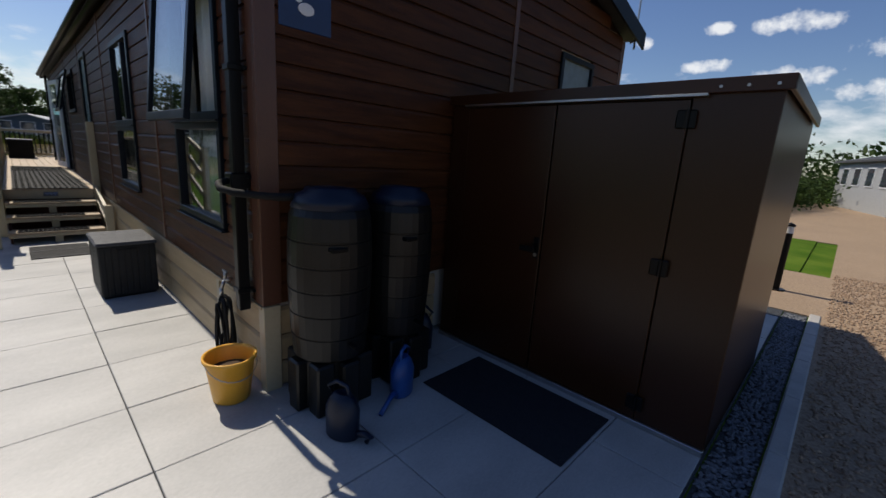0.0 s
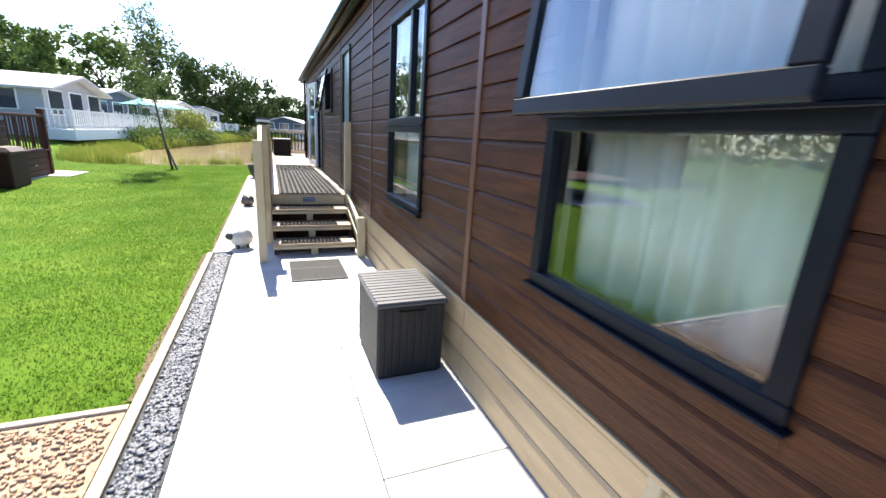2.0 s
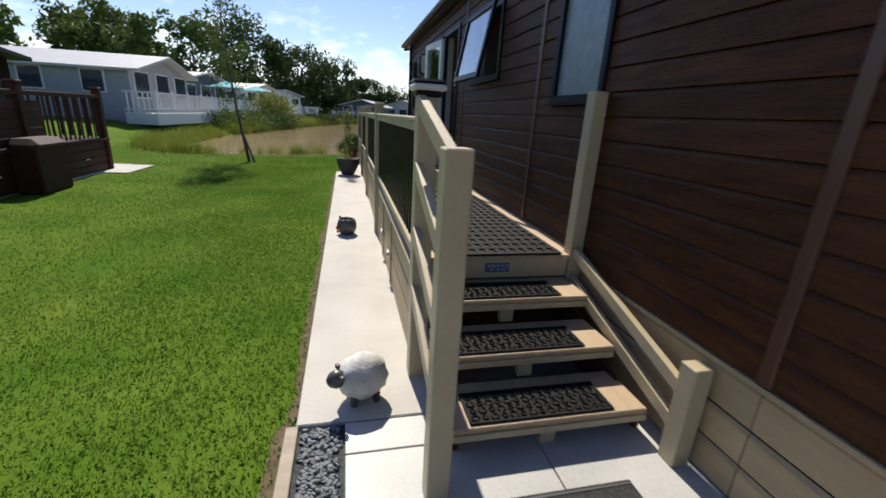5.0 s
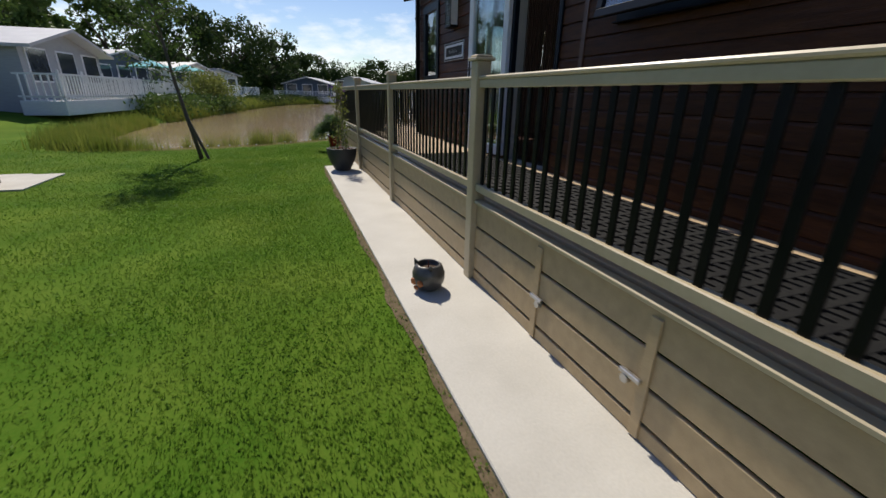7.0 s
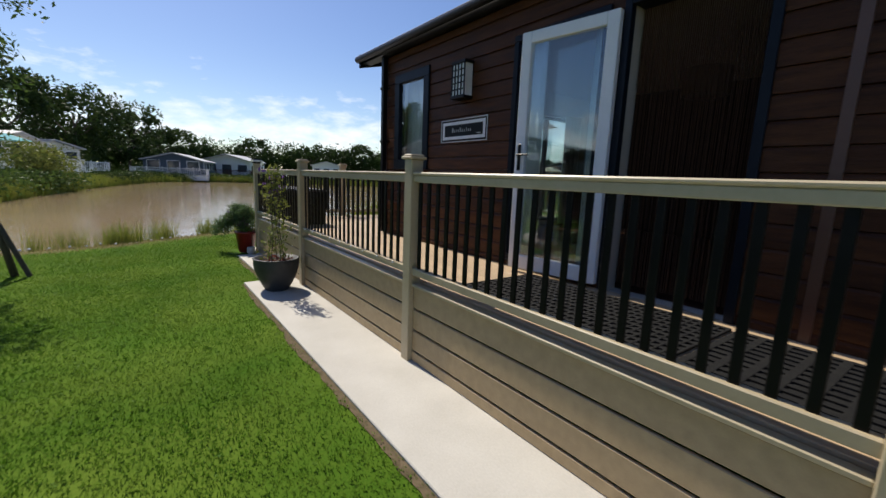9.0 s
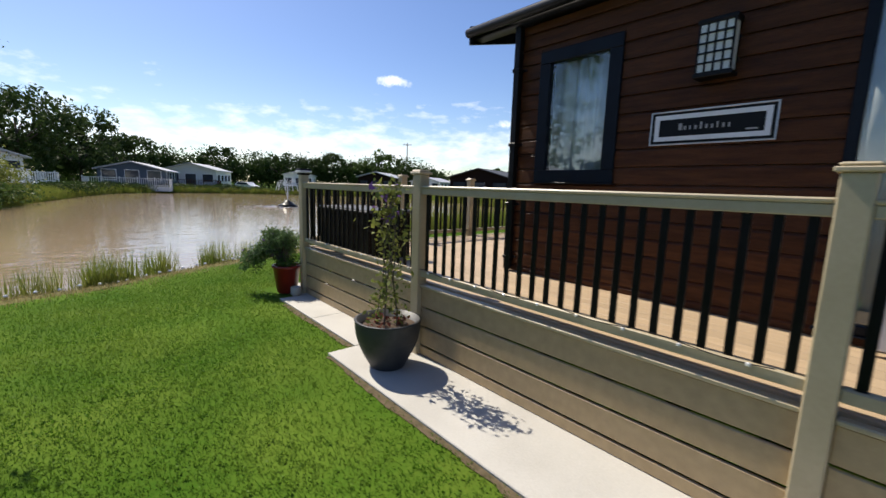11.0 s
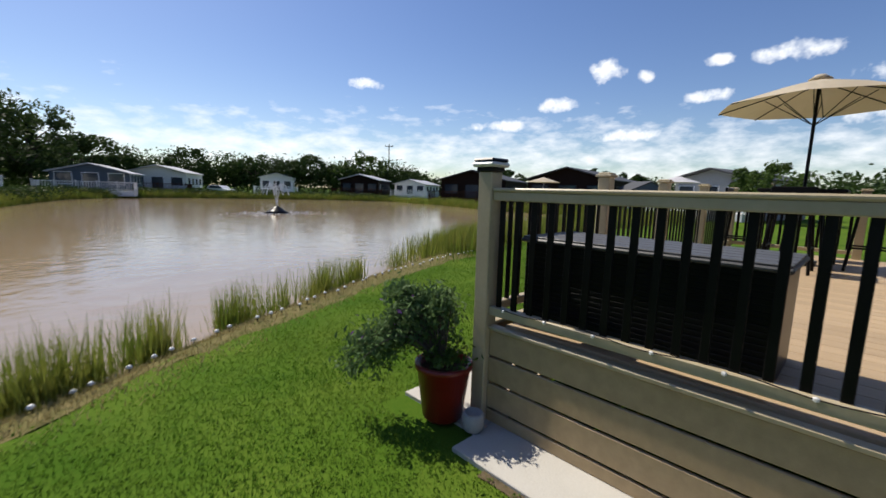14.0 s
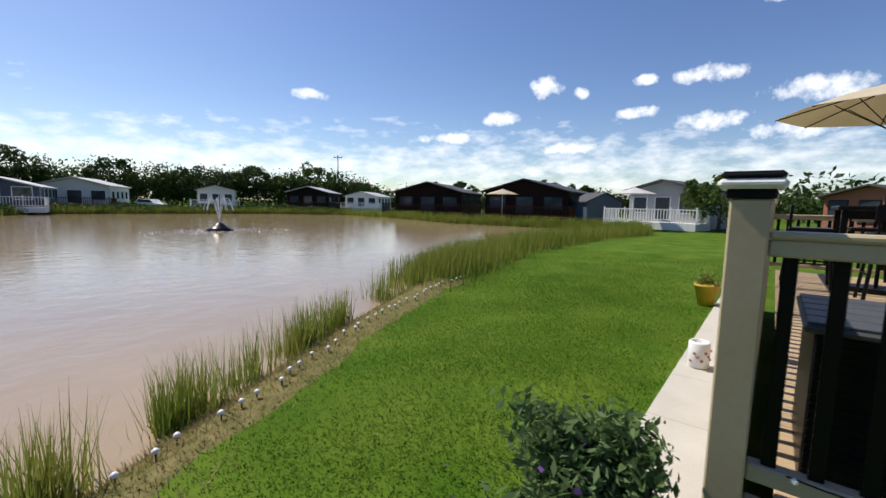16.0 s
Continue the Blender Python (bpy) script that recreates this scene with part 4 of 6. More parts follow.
owl = thing("animal_pot", "round grey glazed pot shaped like a small animal", "pot", (-1.70, 9.80, 0.012), rz=-65)
owl.scale = (0.86, 0.86, 0.86)
Mesh().lathe([(0.075, 0), (0.12, 0.03), (0.15, 0.10), (0.15, 0.17), (0.125, 0.235), (0.11, 0.25), (0.095, 0.248), (0.105, 0.225), (0.10, 0.20), (0.0, 0.20)], n=32).obj("bowl", GLAZE, owl, True)
Mesh().ball((-0.045, -0.142, 0.10), 0.036, 2, (1, 0.45, 1)).ball((0.04, -0.142, 0.10), 0.036, 2, (1, 0.45, 1)).ball((0, -0.155, 0.055), 0.03, 2, (1, 0.5, 0.7)).obj("face", ORANGE, owl, True)
Mesh().cyl((-0.09, -0.06, 0.235), (-0.11, -0.075, 0.29), 0.028, 0.004, 8).cyl((0.09, -0.06, 0.235), (0.11, -0.075, 0.275), 0.028, 0.004, 8).obj("ear", GLAZE, owl, True)
Mesh().lathe([(0.101, 0.203), (0.0, 0.212)]).obj("soil", SOIL, owl)
Mesh().cyl((0.0, 0, 0.2), (0.02, -0.02, 0.29), 0.008, 0.003).obj("stem", REDF, owl)


def foliage(parent, pts, size, m, name="leaves", slim=0.5):
    v, f = leaf_cloud(np.asarray(pts), size, rng, slim=slim)
    return tagged(raw(name, v, f, m, parent), kind="stuff")


pot3 = thing("plant_pot", "charcoal ribbed bowl pot with a climbing clematis", "potted plant", (-1.66, 15.50, 0.012))
prof = [(0.15, 0)]
for k in range(14):
    z = 0.01 + 0.40 * k / 13
    r = 0.15 + 0.135 * math.sin(min(1, z / 0.36) * 1.5)
    prof += [(r, z), (r + (0.004 if k > 7 else 0), z + 0.012)]
prof += [(0.295, 0.425), (0.265, 0.43), (0.255, 0.36), (0.0, 0.36)]
Mesh().lathe(prof, n=40).obj("pot", POTGR, pot3, True)
Mesh().lathe([(0.257, 0.362), (0.15, 0.375), (0.0, 0.372)]).obj("soil", SOIL, pot3)
g = Mesh()
pl_pts, fl_pts, low = [], [], []
for k in range(5):
    a = k * 1.256
    p = [Vector((0.10 * math.cos(a) * (1 - t) + 0.05 * math.cos(a + 9 * t) * t, 0.10 * math.sin(a) * (1 - t) + 0.05 * math.sin(a + 9 * t) * t, 0.36 + 1.16 * t)) for t in np.linspace(0, 1, 9)]
    g.tube(p, 0.006, 5)
    for q in p[1:]:
        for j in range(int(rng.integers(4, 24))):
            pl_pts.append(q + Vector(rng.normal(size=3)) * 0.065)
for j in range(26):
    fl_pts.append((rng.normal() * 0.06, rng.normal() * 0.06, rng.uniform(1.25, 1.6)))
for j in range(70):
    a, r = rng.uniform(0, 6.28), rng.uniform(0.05, 0.22)
    low.append((r * math.cos(a), r * math.sin(a), 0.39 + rng.uniform(0, 0.03)))
g.obj("cane", BARK, pot3)
foliage(pot3, pl_pts, 0.030, LEAFY)
foliage(pot3, fl_pts, 0.032, PURP, "flowers")
foliage(pot3, low, 0.025, REDF, "fallen_leaves")

red = thing("plant_pot", "glossy red pot with a leaning green shrub", "potted plant", (-1.47, 18.46, 0.014))
Mesh().lathe([(0.125, 0), (0.14, 0.02), (0.185, 0.36), (0.20, 0.365), (0.20, 0.40), (0.175, 0.40), (0.168, 0.34), (0, 0.34)], n=36).obj("pot", TERRA, red, True)
Mesh().lathe([(0.169, 0.343), (0, 0.35)]).obj("soil", SOIL, red)
g = Mesh()
sh_pts, mid = [], []
for k in range(54):
    a = rng.uniform(0, 6.28)
    tip = Vector((0.0 + 0.30 * math.cos(a) * rng.uniform(.3, 1), 0.27 + 0.28 * math.sin(a) * rng.uniform(.3, 1), rng.uniform(0.52, 0.84)))
    if k % 3 == 0:
        tip = Vector((-0.38 + 0.10 * rng.normal(), 0.42 + 0.10 * rng.normal(), rng.uniform(0.30, 0.54)))
    p = [Vector((0, 0, 0.34)).lerp(tip, t) + Vector((0, 0, 0.20 * math.sin(t * 3.14))) for t in np.linspace(0, 1, 6)]
    g.tube(p, [0.008, 0.007, 0.006, 0.005, 0.004, 0.002], 5)
    for q in p[3:]:
        for j in range(34):
            sh_pts.append(q + Vector(rng.normal(size=3)) * 0.042)
for j in range(420):
    mid.append((rng.normal() * 0.085, rng.normal() * 0.085, 0.40 + abs(rng.normal()) * 0.07))
g.obj("stem", BARK, red)
foliage(red, sh_pts, 0.027, LEAF, slim=0.36)
foliage(red, mid, 0.024, LEAFM, "underplanting")
foliage(red, [(-0.15 + rng.normal() * 0.2, 0.3 + rng.normal() * 0.15, rng.uniform(0.5, 0.85)) for _ in range(18)], 0.02, PURP, "flowers")

sm = thing("small_pot", "small weathered grey stone pot", "pot", (-1.44, 18.20, 0.014))
Mesh().lathe([(0.055, 0), (0.07, 0.02), (0.072, 0.11), (0.06, 0.125), (0.05, 0.12), (0.05, 0.09), (0, 0.09)]).obj("pot", KERB, sm, True)
wp = thing("white_pot", "white patterned ceramic pot on the path", "pot", (2.0, 18.72, 0.014))
Mesh().lathe([(0.085, 0), (0.10, 0.02), (0.10, 0.26), (0.085, 0.28), (0.075, 0.27), (0.075, 0.2), (0, 0.2)]).obj("pot", WHITE, wp, True)
g = Mesh()
for k in range(9):
    a = 2.5 + k * 0.35
    g.ball((0.1 * math.cos(a), 0.1 * math.sin(a), 0.08 + 0.12 * ((k * 37) % 10) / 10), 0.018, 1)
tagged(g.obj("pattern", mat("faded_red_pattern", (0.45, 0.2, 0.17)), wp), kind="stuff")
yp = thing("plant_pot", "yellow pot with a small dry plant", "potted plant", (5.45, 19.04, 0.0))
Mesh().lathe([(0.12, 0), (0.19, 0.32), (0.20, 0.32), (0.20, 0.36), (0.175, 0.36), (0.17, 0.3), (0, 0.3)]).obj("pot", mat("yellow_glaze", (0.55, 0.38, 0.03)), yp, True)
foliage(yp, [(rng.normal() * 0.09, rng.normal() * 0.09, 0.36 + abs(rng.normal()) * 0.09) for _ in range(260)], 0.03, LEAFY)

# storage box by the wall
box = thing("storage_box", "graphite plastic storage box with a slatted lid", "storage box", (-0.33, 2.89, 0.006))
g = Mesh().box((-0.235, -0.32, 0.02), (0.235, 0.32, 0.545), 0.008)
for s in (-1, 1):
    for k in range(9):
        x = -0.21 + 0.0525 * k
        g.box((x - 0.021, s * 0.32 - 0.006, 0.03), (x + 0.021, s * 0.32 + 0.006, 0.535), 0.003)
    for k in range(12):
        y = -0.29 + 0.0527 * k
        g.box((s * 0.235 - 0.006, y - 0.021, 0.03), (s * 0.235 + 0.006, y + 0.021, 0.535), 0.003)
g.obj("body", BOXGR, box)
Mesh().box((-0.22, -0.30, 0.0), (0.22, 0.30, 0.02), 0).obj("foot", BLACK, box)
g = Mesh().box((-0.255, -0.345, 0.545), (0.255, 0.345, 0.572), 0.008)
for k in range(12):
    y = -0.315 + 0.0573 * k
    g.box((-0.245, y - 0.024, 0.570), (0.245, y + 0.024, 0.582), 0.003)
g.obj("lid", BOXTOP, box)
Mesh().box((-0.10, -0.335, 0.50), (0.10, -0.325, 0.512), 0.002).obj("handle_slot", BLACK, box)

# tap, hose, bucket
tap = thing("garden_tap", "brass and chrome garden tap on the skirting", "tap", (0, 0.55, 0))
g = Mesh().cyl((0.0, 0, 0.66), (-0.07, 0, 0.66), 0.013).cyl((-0.06, 0, 0.665), (-0.06, 0, 0.72), 0.011).box((-0.068, -0.04, 0.72), (-0.052, 0.04, 0.732), 0.003).cyl((-0.065, 0, 0.66), (-0.09, 0, 0.60), 0.012).cyl((-0.09, 0, 0.60), (-0.09, 0, 0.55), 0.015)
g.obj("body", STEEL, tap, True)
hose = thing("garden_hose", "coiled black garden hose hanging from the tap", "hose", (-0.09, 0.50, 0))
g = Mesh()
for k in range(9):
    w = 0.075 + 0.008 * (k % 4)
    zc = 0.33 - 0.012 * (k % 3)
    pts = [(0.0 + 0.03 * math.sin(k * 2.1) + 0.018 * math.sin(a + k), w * math.sin(a) + 0.008 * (k % 3), zc + (0.19 + 0.012 * (k % 5)) * math.cos(a)) for a in np.linspace(0, 6.283, 25)]
    g.tube(pts, 0.0095, 7)
g.tube([(0, 0.05, 0.55), (-0.02, 0.04, 0.52), (0, 0.0, 0.5)], 0.01, 7)
g.tube([(0.0, 0.06, 0.25), (-0.02, 0.09, 0.12), (-0.05, 0.12, 0.02), (-0.10, 0.10, 0.012)], 0.0095, 7)
g.obj("coil", RUBBER, hose, True)
bk = thing("bucket", "yellow plastic bucket with a wire handle", "bucket", (-0.21, 0.07, 0.006))
Mesh().lathe([(0.105, 0), (0.112, 0.01), (0.148, 0.28), (0.162, 0.285), (0.162, 0.305), (0.150, 0.305), (0.143, 0.285), (0.109, 0.014), (0, 0.014)], n=40).obj("pail", YELL, bk, True)
Mesh().lathe([(0.136, 0.20), (0.07, 0.215), (0, 0.21)]).obj("contents", SOIL, bk)
Mesh().tube([(0.155 * math.cos(a), -0.155 * abs(math.sin(a)) * 0.98 - 0.01, 0.285 - 0.10 * abs(math.sin(a))) for a in np.linspace(0, math.pi, 15)], 0.0035, 6).obj("handle", STEEL, bk)


# ---- water butts and watering cans ----
def water_butt(x, y, r, label):
    th = thing("water_butt", label, "water butt", (x, y, 0.006), "water butts")
    prof = [(r * 0.80, 0.34)]
    for k in range(6):
        z = 0.36 + 0.15 * k
        b0, b1 = (0.86 + 0.14 * math.sin(math.pi * (zz - 0.3) / 1.2) for zz in (z, z + 0.136))
        prof += [(r * b0, z), (r * b1, z + 0.136), (r * b1 - 0.006, z + 0.139), (r * b1 - 0.006, z + 0.147)]
    prof += [(r * 0.95, 1.24), (r * 0.86, 1.30)]
    Mesh().lathe(prof, n=30).obj("barrel", BUTT, th)
    Mesh().lathe([(r * 0.86, 1.285), (r * 0.92, 1.29), (r * 0.80, 1.36), (r * 0.62, 1.38), (r * 0.60, 1.40), (r * 0.2, 1.41), (0, 1.41)], n=20).obj("lid", TEALDK, th, True)
    g = Mesh()
    for k in range(8):
        a = k * math.pi / 4
        g.box((r * 0.78 * math.cos(a) - 0.06, r * 0.78 * math.sin(a) - 0.06, 0.0), (r * 0.78 * math.cos(a) + 0.06, r * 0.78 * math.sin(a) + 0.06, 0.34), 0.012)
    g.cyl((0, 0, 0.02), (0, 0, 0.34), r * 0.8, n=20)
    g.obj("stand", BUTT, th)
    Mesh().box((-r * 0.55, -r - 0.005, 1.06), (-r * 0.15, -r + 0.05, 1.085), 0.004).obj("slot", BLACK, th)
    Mesh().cyl((0, -r + 0.04, 0.46), (0, -r - 0.05, 0.46), 0.016).obj("tap", BLACK, th)
    return th


water_butt(0.29, -0.31, 0.26, "tall black plastic water butt with a domed lid")
water_butt(0.86, -0.29, 0.24, "second tall black water butt beside the shed")
lk = thing("link_hose", "ribbed black hose from downpipe to water butt", "hose", (0, 0, 0))
pts = [(-0.13, 0.17, 1.41), (-0.20, 0.13, 1.395), (-0.22, 0.05, 1.375), (-0.18, -0.05, 1.36), (-0.08, -0.13, 1.35), (0.02, -0.20, 1.345), (0.12, -0.24, 1.345)]
Mesh().tube(pts, [0.021 + 0.002 * (k % 2) for k in range(len(pts))], 12).obj("hose", RUBBER, lk, True)


def can(x, y, rz, m, label, tall=0.30, spout=0.24):
    th = thing("watering_can", label, "watering can", (x, y, 0.006), "watering cans", rz)
    Mesh().lathe([(0.075, 0), (0.085, 0.01), (0.088, tall * 0.6), (0.065, tall * 0.8), (0.04, tall * 0.92), (0.03, tall * 0.92), (0.0, tall * 0.85)], n=20, squash=(1.25, 0.85)).obj("body", m, th, True)
    Mesh().tube([(0.09, 0, 0.04), (0.16, 0, 0.06), (0.20, 0, 0.05), (0.09 + spout, 0, 0.015)], [0.025, 0.02, 0.016, 0.016], 10).obj("spout", m, th, True)
    Mesh().tube([(-0.06, 0, tall * 0.78), (-0.10, 0, tall * 0.98), (-0.04, 0, tall * 1.12), (0.03, 0, tall * 1.08), (0.05, 0, tall * 0.86)], 0.013, 8).obj("handle", m, th, True)
    return th


can(0.13, -0.72, -70, TEALDK, "dark blue plastic watering can on the slabs", 0.30, 0.08)
can(0.68, -0.60, 205, BLUE, "bright blue plastic watering can lying by the butt", 0.30, 0.22)
can(1.25, -0.16, 120, TEALDK, "dark blue watering can behind the butts", 0.34, 0.10)

# ---- brown metal shed ----
shed = thing("shed", "dark brown metal shed with double doors", "shed", (0, 0, 0))
SX, SY0, SY1, SH = 1.60, -2.25, -0.06, 2.09
g = Mesh().box((SX, SY0, 0.01), (SX + 0.03, -1.85, SH), 0.004).box((SX, -0.24, 0.01), (SX + 0.03, SY1, SH), 0.004).box((SX + 0.001, -1.85, 2.03), (SX + 0.03, -0.24, SH), 0)
g.box((SX + 0.03, SY0, 0.01), (3.45, SY0 + 0.03, SH), 0.004).box((SX + 0.03, SY1 - 0.03, 0.01), (3.45, SY1, SH), 0.004).box((3.42, SY0 + 0.03, 0.01), (3.45, SY1 - 0.03, SH), 0.004)
g.obj("wall", SHED, shed)
Mesh().box((SX - 0.03, SY0 - 0.03, SH), (3.5, SY1 + 0.02, SH + 0.03), 0.006).box((SX - 0.035, SY0 - 0.035, SH - 0.04), (SX - 0.012, SY1 + 0.02, SH + 0.034), 0.003).box((SX - 0.012, SY0 - 0.036, SH - 0.04), (3.5, SY0 - 0.014, SH + 0.034), 0.003).obj("roof", SHED, shed)
Mesh().box((SX - 0.05, -1.93, 2.035), (SX - 0.012, -0.22, 2.05), 0.002).obj("drip_strip", STEEL, shed)
for y0, y1 in ((-1.025, -0.245), (-1.845, -1.037)):
    Mesh().box((SX - 0.012, y0, 0.05), (SX + 0.012, y1, 2.025), 0.004).obj("door", SHED, shed)
g = Mesh()
for z in (0.12, 1.02, 1.87):
    g.box((SX - 0.03, -1.89, z), (SX - 0.012, -1.79, z + 0.10), 0.006)
    g.cyl((SX - 0.034, -1.847, z), (SX - 0.034, -1.847, z + 0.10), 0.012)
g.obj("hinge", BLACK, shed)
Mesh().box((SX - 0.02, -1.02, 0.94), (SX - 0.012, -0.97, 1.10), 0.004).cyl((SX - 0.02, -0.995, 1.05), (SX - 0.06, -0.995, 1.05), 0.012).box((SX - 0.065, -1.005, 0.99), (SX - 0.05, -0.88, 1.03), 0.005).obj("handle", BLACK, shed)
Mesh().cyl((SX - 0.014, -0.995, 0.97), (SX - 0.026, -0.995, 0.97), 0.014).obj("lock", STEEL, shed)
g = Mesh()
for y in (-2.22, -2.10, -1.98):
    g.cyl((SX - 0.036, y, SH - 0.01), (SX - 0.04, y, SH - 0.01), 0.008, n=8)
g.obj("screw", STEEL, shed)
Mesh().box((SX - 0.02, SY0, 0.008), (3.45, SY1, 0.045), 0.003).obj("base", STEEL, shed)
rm = thing("rubber_mat", "dark blue-black ribbed mat before the shed", "mat", (1.195, -1.17, 0.006))
Mesh().box((-0.32, -0.56, 0), (0.32, 0.56, 0.010), 0.004).obj("mat", mat("blue_black_carpet", (0.006, 0.008, 0.013), (0.014, 0.016, 0.023), 50, 0.95, 0.9, 220), rm)

bol = thing("bollard_lamp", "slim black bollard lamp beside the drive", "bollard lamp", (6.75, -2.05, 0.0))
Mesh().cyl((0, 0, 0), (0, 0, 0.02), 0.12, n=20).cyl((0, 0, 0.02), (0, 0, 0.86), 0.05, n=16).obj("column", BLACK, bol)
Mesh().cyl((0, 0, 0.86), (0, 0, 0.96), 0.052, n=16).obj("lens", LAMPW, bol)
Mesh().lathe([(0.06, 0.96), (0.065, 0.98), (0, 1.02)]).obj("cap", BLACK, bol, True)
aer = thing("aerial", "small grey aerial on the roof corner", "aerial", (W + 0.1, -0.1, 0))
Mesh().cyl((0, 0, 3.2), (0, 0, 4.1), 0.014).cyl((-0.2, 0, 3.95), (0.2, 0, 3.95), 0.008).cyl((-0.12, 0, 4.05), (0.12, 0, 4.05), 0.006).cyl((-0.14, 0, 3.25), (0, 0, 3.3), 0.012).obj("mast", STEEL, aer)

# ---- on the front deck ----
db = thing("deck_box", "large black rattan storage box on the deck", "storage box", (-0.82, 17.42, DK))
g = Mesh().box((-0.30, -0.66, 0.0), (0.30, 0.66, 0.56), 0.012)
for k in range(18):
    g.box((-0.303, -0.655, 0.02 + 0.03 * k), (0.303, 0.655, 0.046 + 0.03 * k), 0.003)
g.obj("body", BLACK, db)
g = Mesh().box((-0.32, -0.69, 0.56), (0.32, 0.69, 0.585), 0.008)
for k in range(5):
    g.box((-0.305 + 0.124 * k, -0.68, 0.583), (-0.19 + 0.124 * k, 0.68, 0.597), 0.003)
g.obj("lid", BOXTOP, db)
um = thing("parasol", "open cream canvas parasol on a dark pole", "parasol", (4.15, 17.2, DK))
UZ = 2.44
Mesh().cyl((0, 0, 0), (0, 0, UZ), 0.02, n=12).cyl((0, 0, 0), (0, 0, 0.06), 0.24, n=20).obj("pole", BLACK, um)
R = 1.12
vs, fs = [(0, 0, UZ + 0.04)], []
for k in range(8):
    for s in range(6):
        a = (k + s / 6) * math.pi / 4
        dip = 1 - 0.065 * math.sin(s / 6 * math.pi)
        for q, zz in ((0.5, 0.47), (1.0, 1.0)):
            vs.append((R * q * dip * math.cos(a), R * q * dip * math.sin(a), UZ + 0.04 - 0.34 * zz + (0.02 if q < 1 else 0) * math.sin(s / 6 * math.pi)))
n = 48
for k in range(n):
    a, b = 1 + 2 * k, 1 + 2 * ((k + 1) % n)
    fs += [(0, a, b, b), (a, a + 1, b + 1, b)]
bmc = Mesh()
bv = [bmc.bm.verts.new(v) for v in vs]
for f in fs:
    bmc.bm.faces.new([bv[i] for i in dict.fromkeys(f)])
cv = bmc.obj("canopy", CANVAS, um)
so = cv.modifiers.new("cloth", "SOLIDIFY")
so.thickness = 0.004
g = Mesh()
for k in range(8):
    a = k * math.pi / 4
    g.cyl((0, 0, UZ), (R * math.cos(a), R * math.sin(a), UZ - 0.31), 0.008, n=6)
    g.cyl((0.02 * math.cos(a), 0.02 * math.sin(a), UZ - 0.55), (R * 0.5 * math.cos(a), R * 0.5 * math.sin(a), UZ - 0.18), 0.006, n=6)
g.obj("rib", BLACK, um)
Mesh().lathe([(0.10, UZ + 0.02), (0.13, UZ + 0.03), (0.05, UZ + 0.09), (0, UZ + 0.10)]).obj("vent", CANVAS, um, True)
bt = thing("bar_table", "tall black rattan bar table under the parasol", "table", (4.15, 17.2, DK))
Mesh().box((-0.45, -0.45, 0.98), (0.45, 0.45, 1.03), 0.01).obj("top", BLACK, bt)
g = Mesh()
for x in (-0.38, 0.38):
    for y in (-0.38, 0.38):
        Mesh().box((x - 0.03, y - 0.03, 0), (x + 0.03, y + 0.03, 0.98), 0.006).obj("leg", BLACK, bt)
stool = thing("bar_stool", "black rattan bar stool with a low back", "stool", (3.3, 17.2, DK), "bar stools round the table", 90)
Mesh().box((-0.22, -0.22, 0.70), (0.22, 0.22, 0.75), 0.012).obj("seat", BLACK, stool)
g = Mesh()
for x in (-1, 1):
    for y in (-1, 1):
        g.cyl((x * 0.24, y * 0.24, 0), (x * 0.18, y * 0.18, 0.70), 0.017, n=8)
    g.cyl((x * 0.21, -0.21, 0.3), (x * 0.21, 0.21, 0.3), 0.012, n=8)
g.obj("leg", BLACK, stool)
g = Mesh().box((-0.22, 0.19, 0.86), (0.22, 0.22, 1.04), 0.01)
for x in (-0.18, 0.18):
    g.cyl((x, 0.2, 0.74), (x, 0.21, 1.0), 0.012, n=8)
g.obj("backrest", BLACK, stool)
for x, y, a in ((5.0, 17.2, -90), (4.15, 16.45, 180), (4.15, 17.85, 0)):
    copy_thing(stool, pose(x, y, DK, 0, 0, a))
mt = thing("deck_mat", "long black pierced rubber mat on the deck", "mat", (-0.64, 8.77, DK))
g = Mesh()
g.box((-0.46, -1.955, 0.0005), (0.46, 1.955, 0.004), 0)
for k in range(33):
    y = -1.94 + 0.1212 * k
    g.box((-0.46, y - 0.022, 0.002), (0.46, y + 0.022, 0.016), 0.003)
for k in range(13):
    x = -0.45 + 0.075 * k
    g.box((x - 0.018, -1.95, 0.0025), (x + 0.018, 1.95, 0.014), 0)
g.obj("mat", RUBBER, mt)
mt2 = copy_thing(mt, pose(-0.64, 11.58, DK) @ Matrix.Diagonal((1, 0.42, 1, 1)))
sl = thing("string_lights", "string of small white bulbs along the railing", "string lights", (FX - 0.035, 0, 0))
pts = [(0, y, 0.83 + 0.012 * math.sin(y * 9)) for y in np.linspace(12.9, 18.12, 60)]
Mesh().tube(pts, 0.003, 5).obj("wire", BLACK, sl)
bulb = Mesh().ball((0, 0, 0), 0.013, 1).obj("bulb", LAMPW, sl)
bulb.location = (0, 13.0, 0.818)
for k in range(1, 18):
    o = new("bulb", bulb.data)
    o.parent = sl
    o.location = (0, 13.0 + 0.3 * k, 0.818)

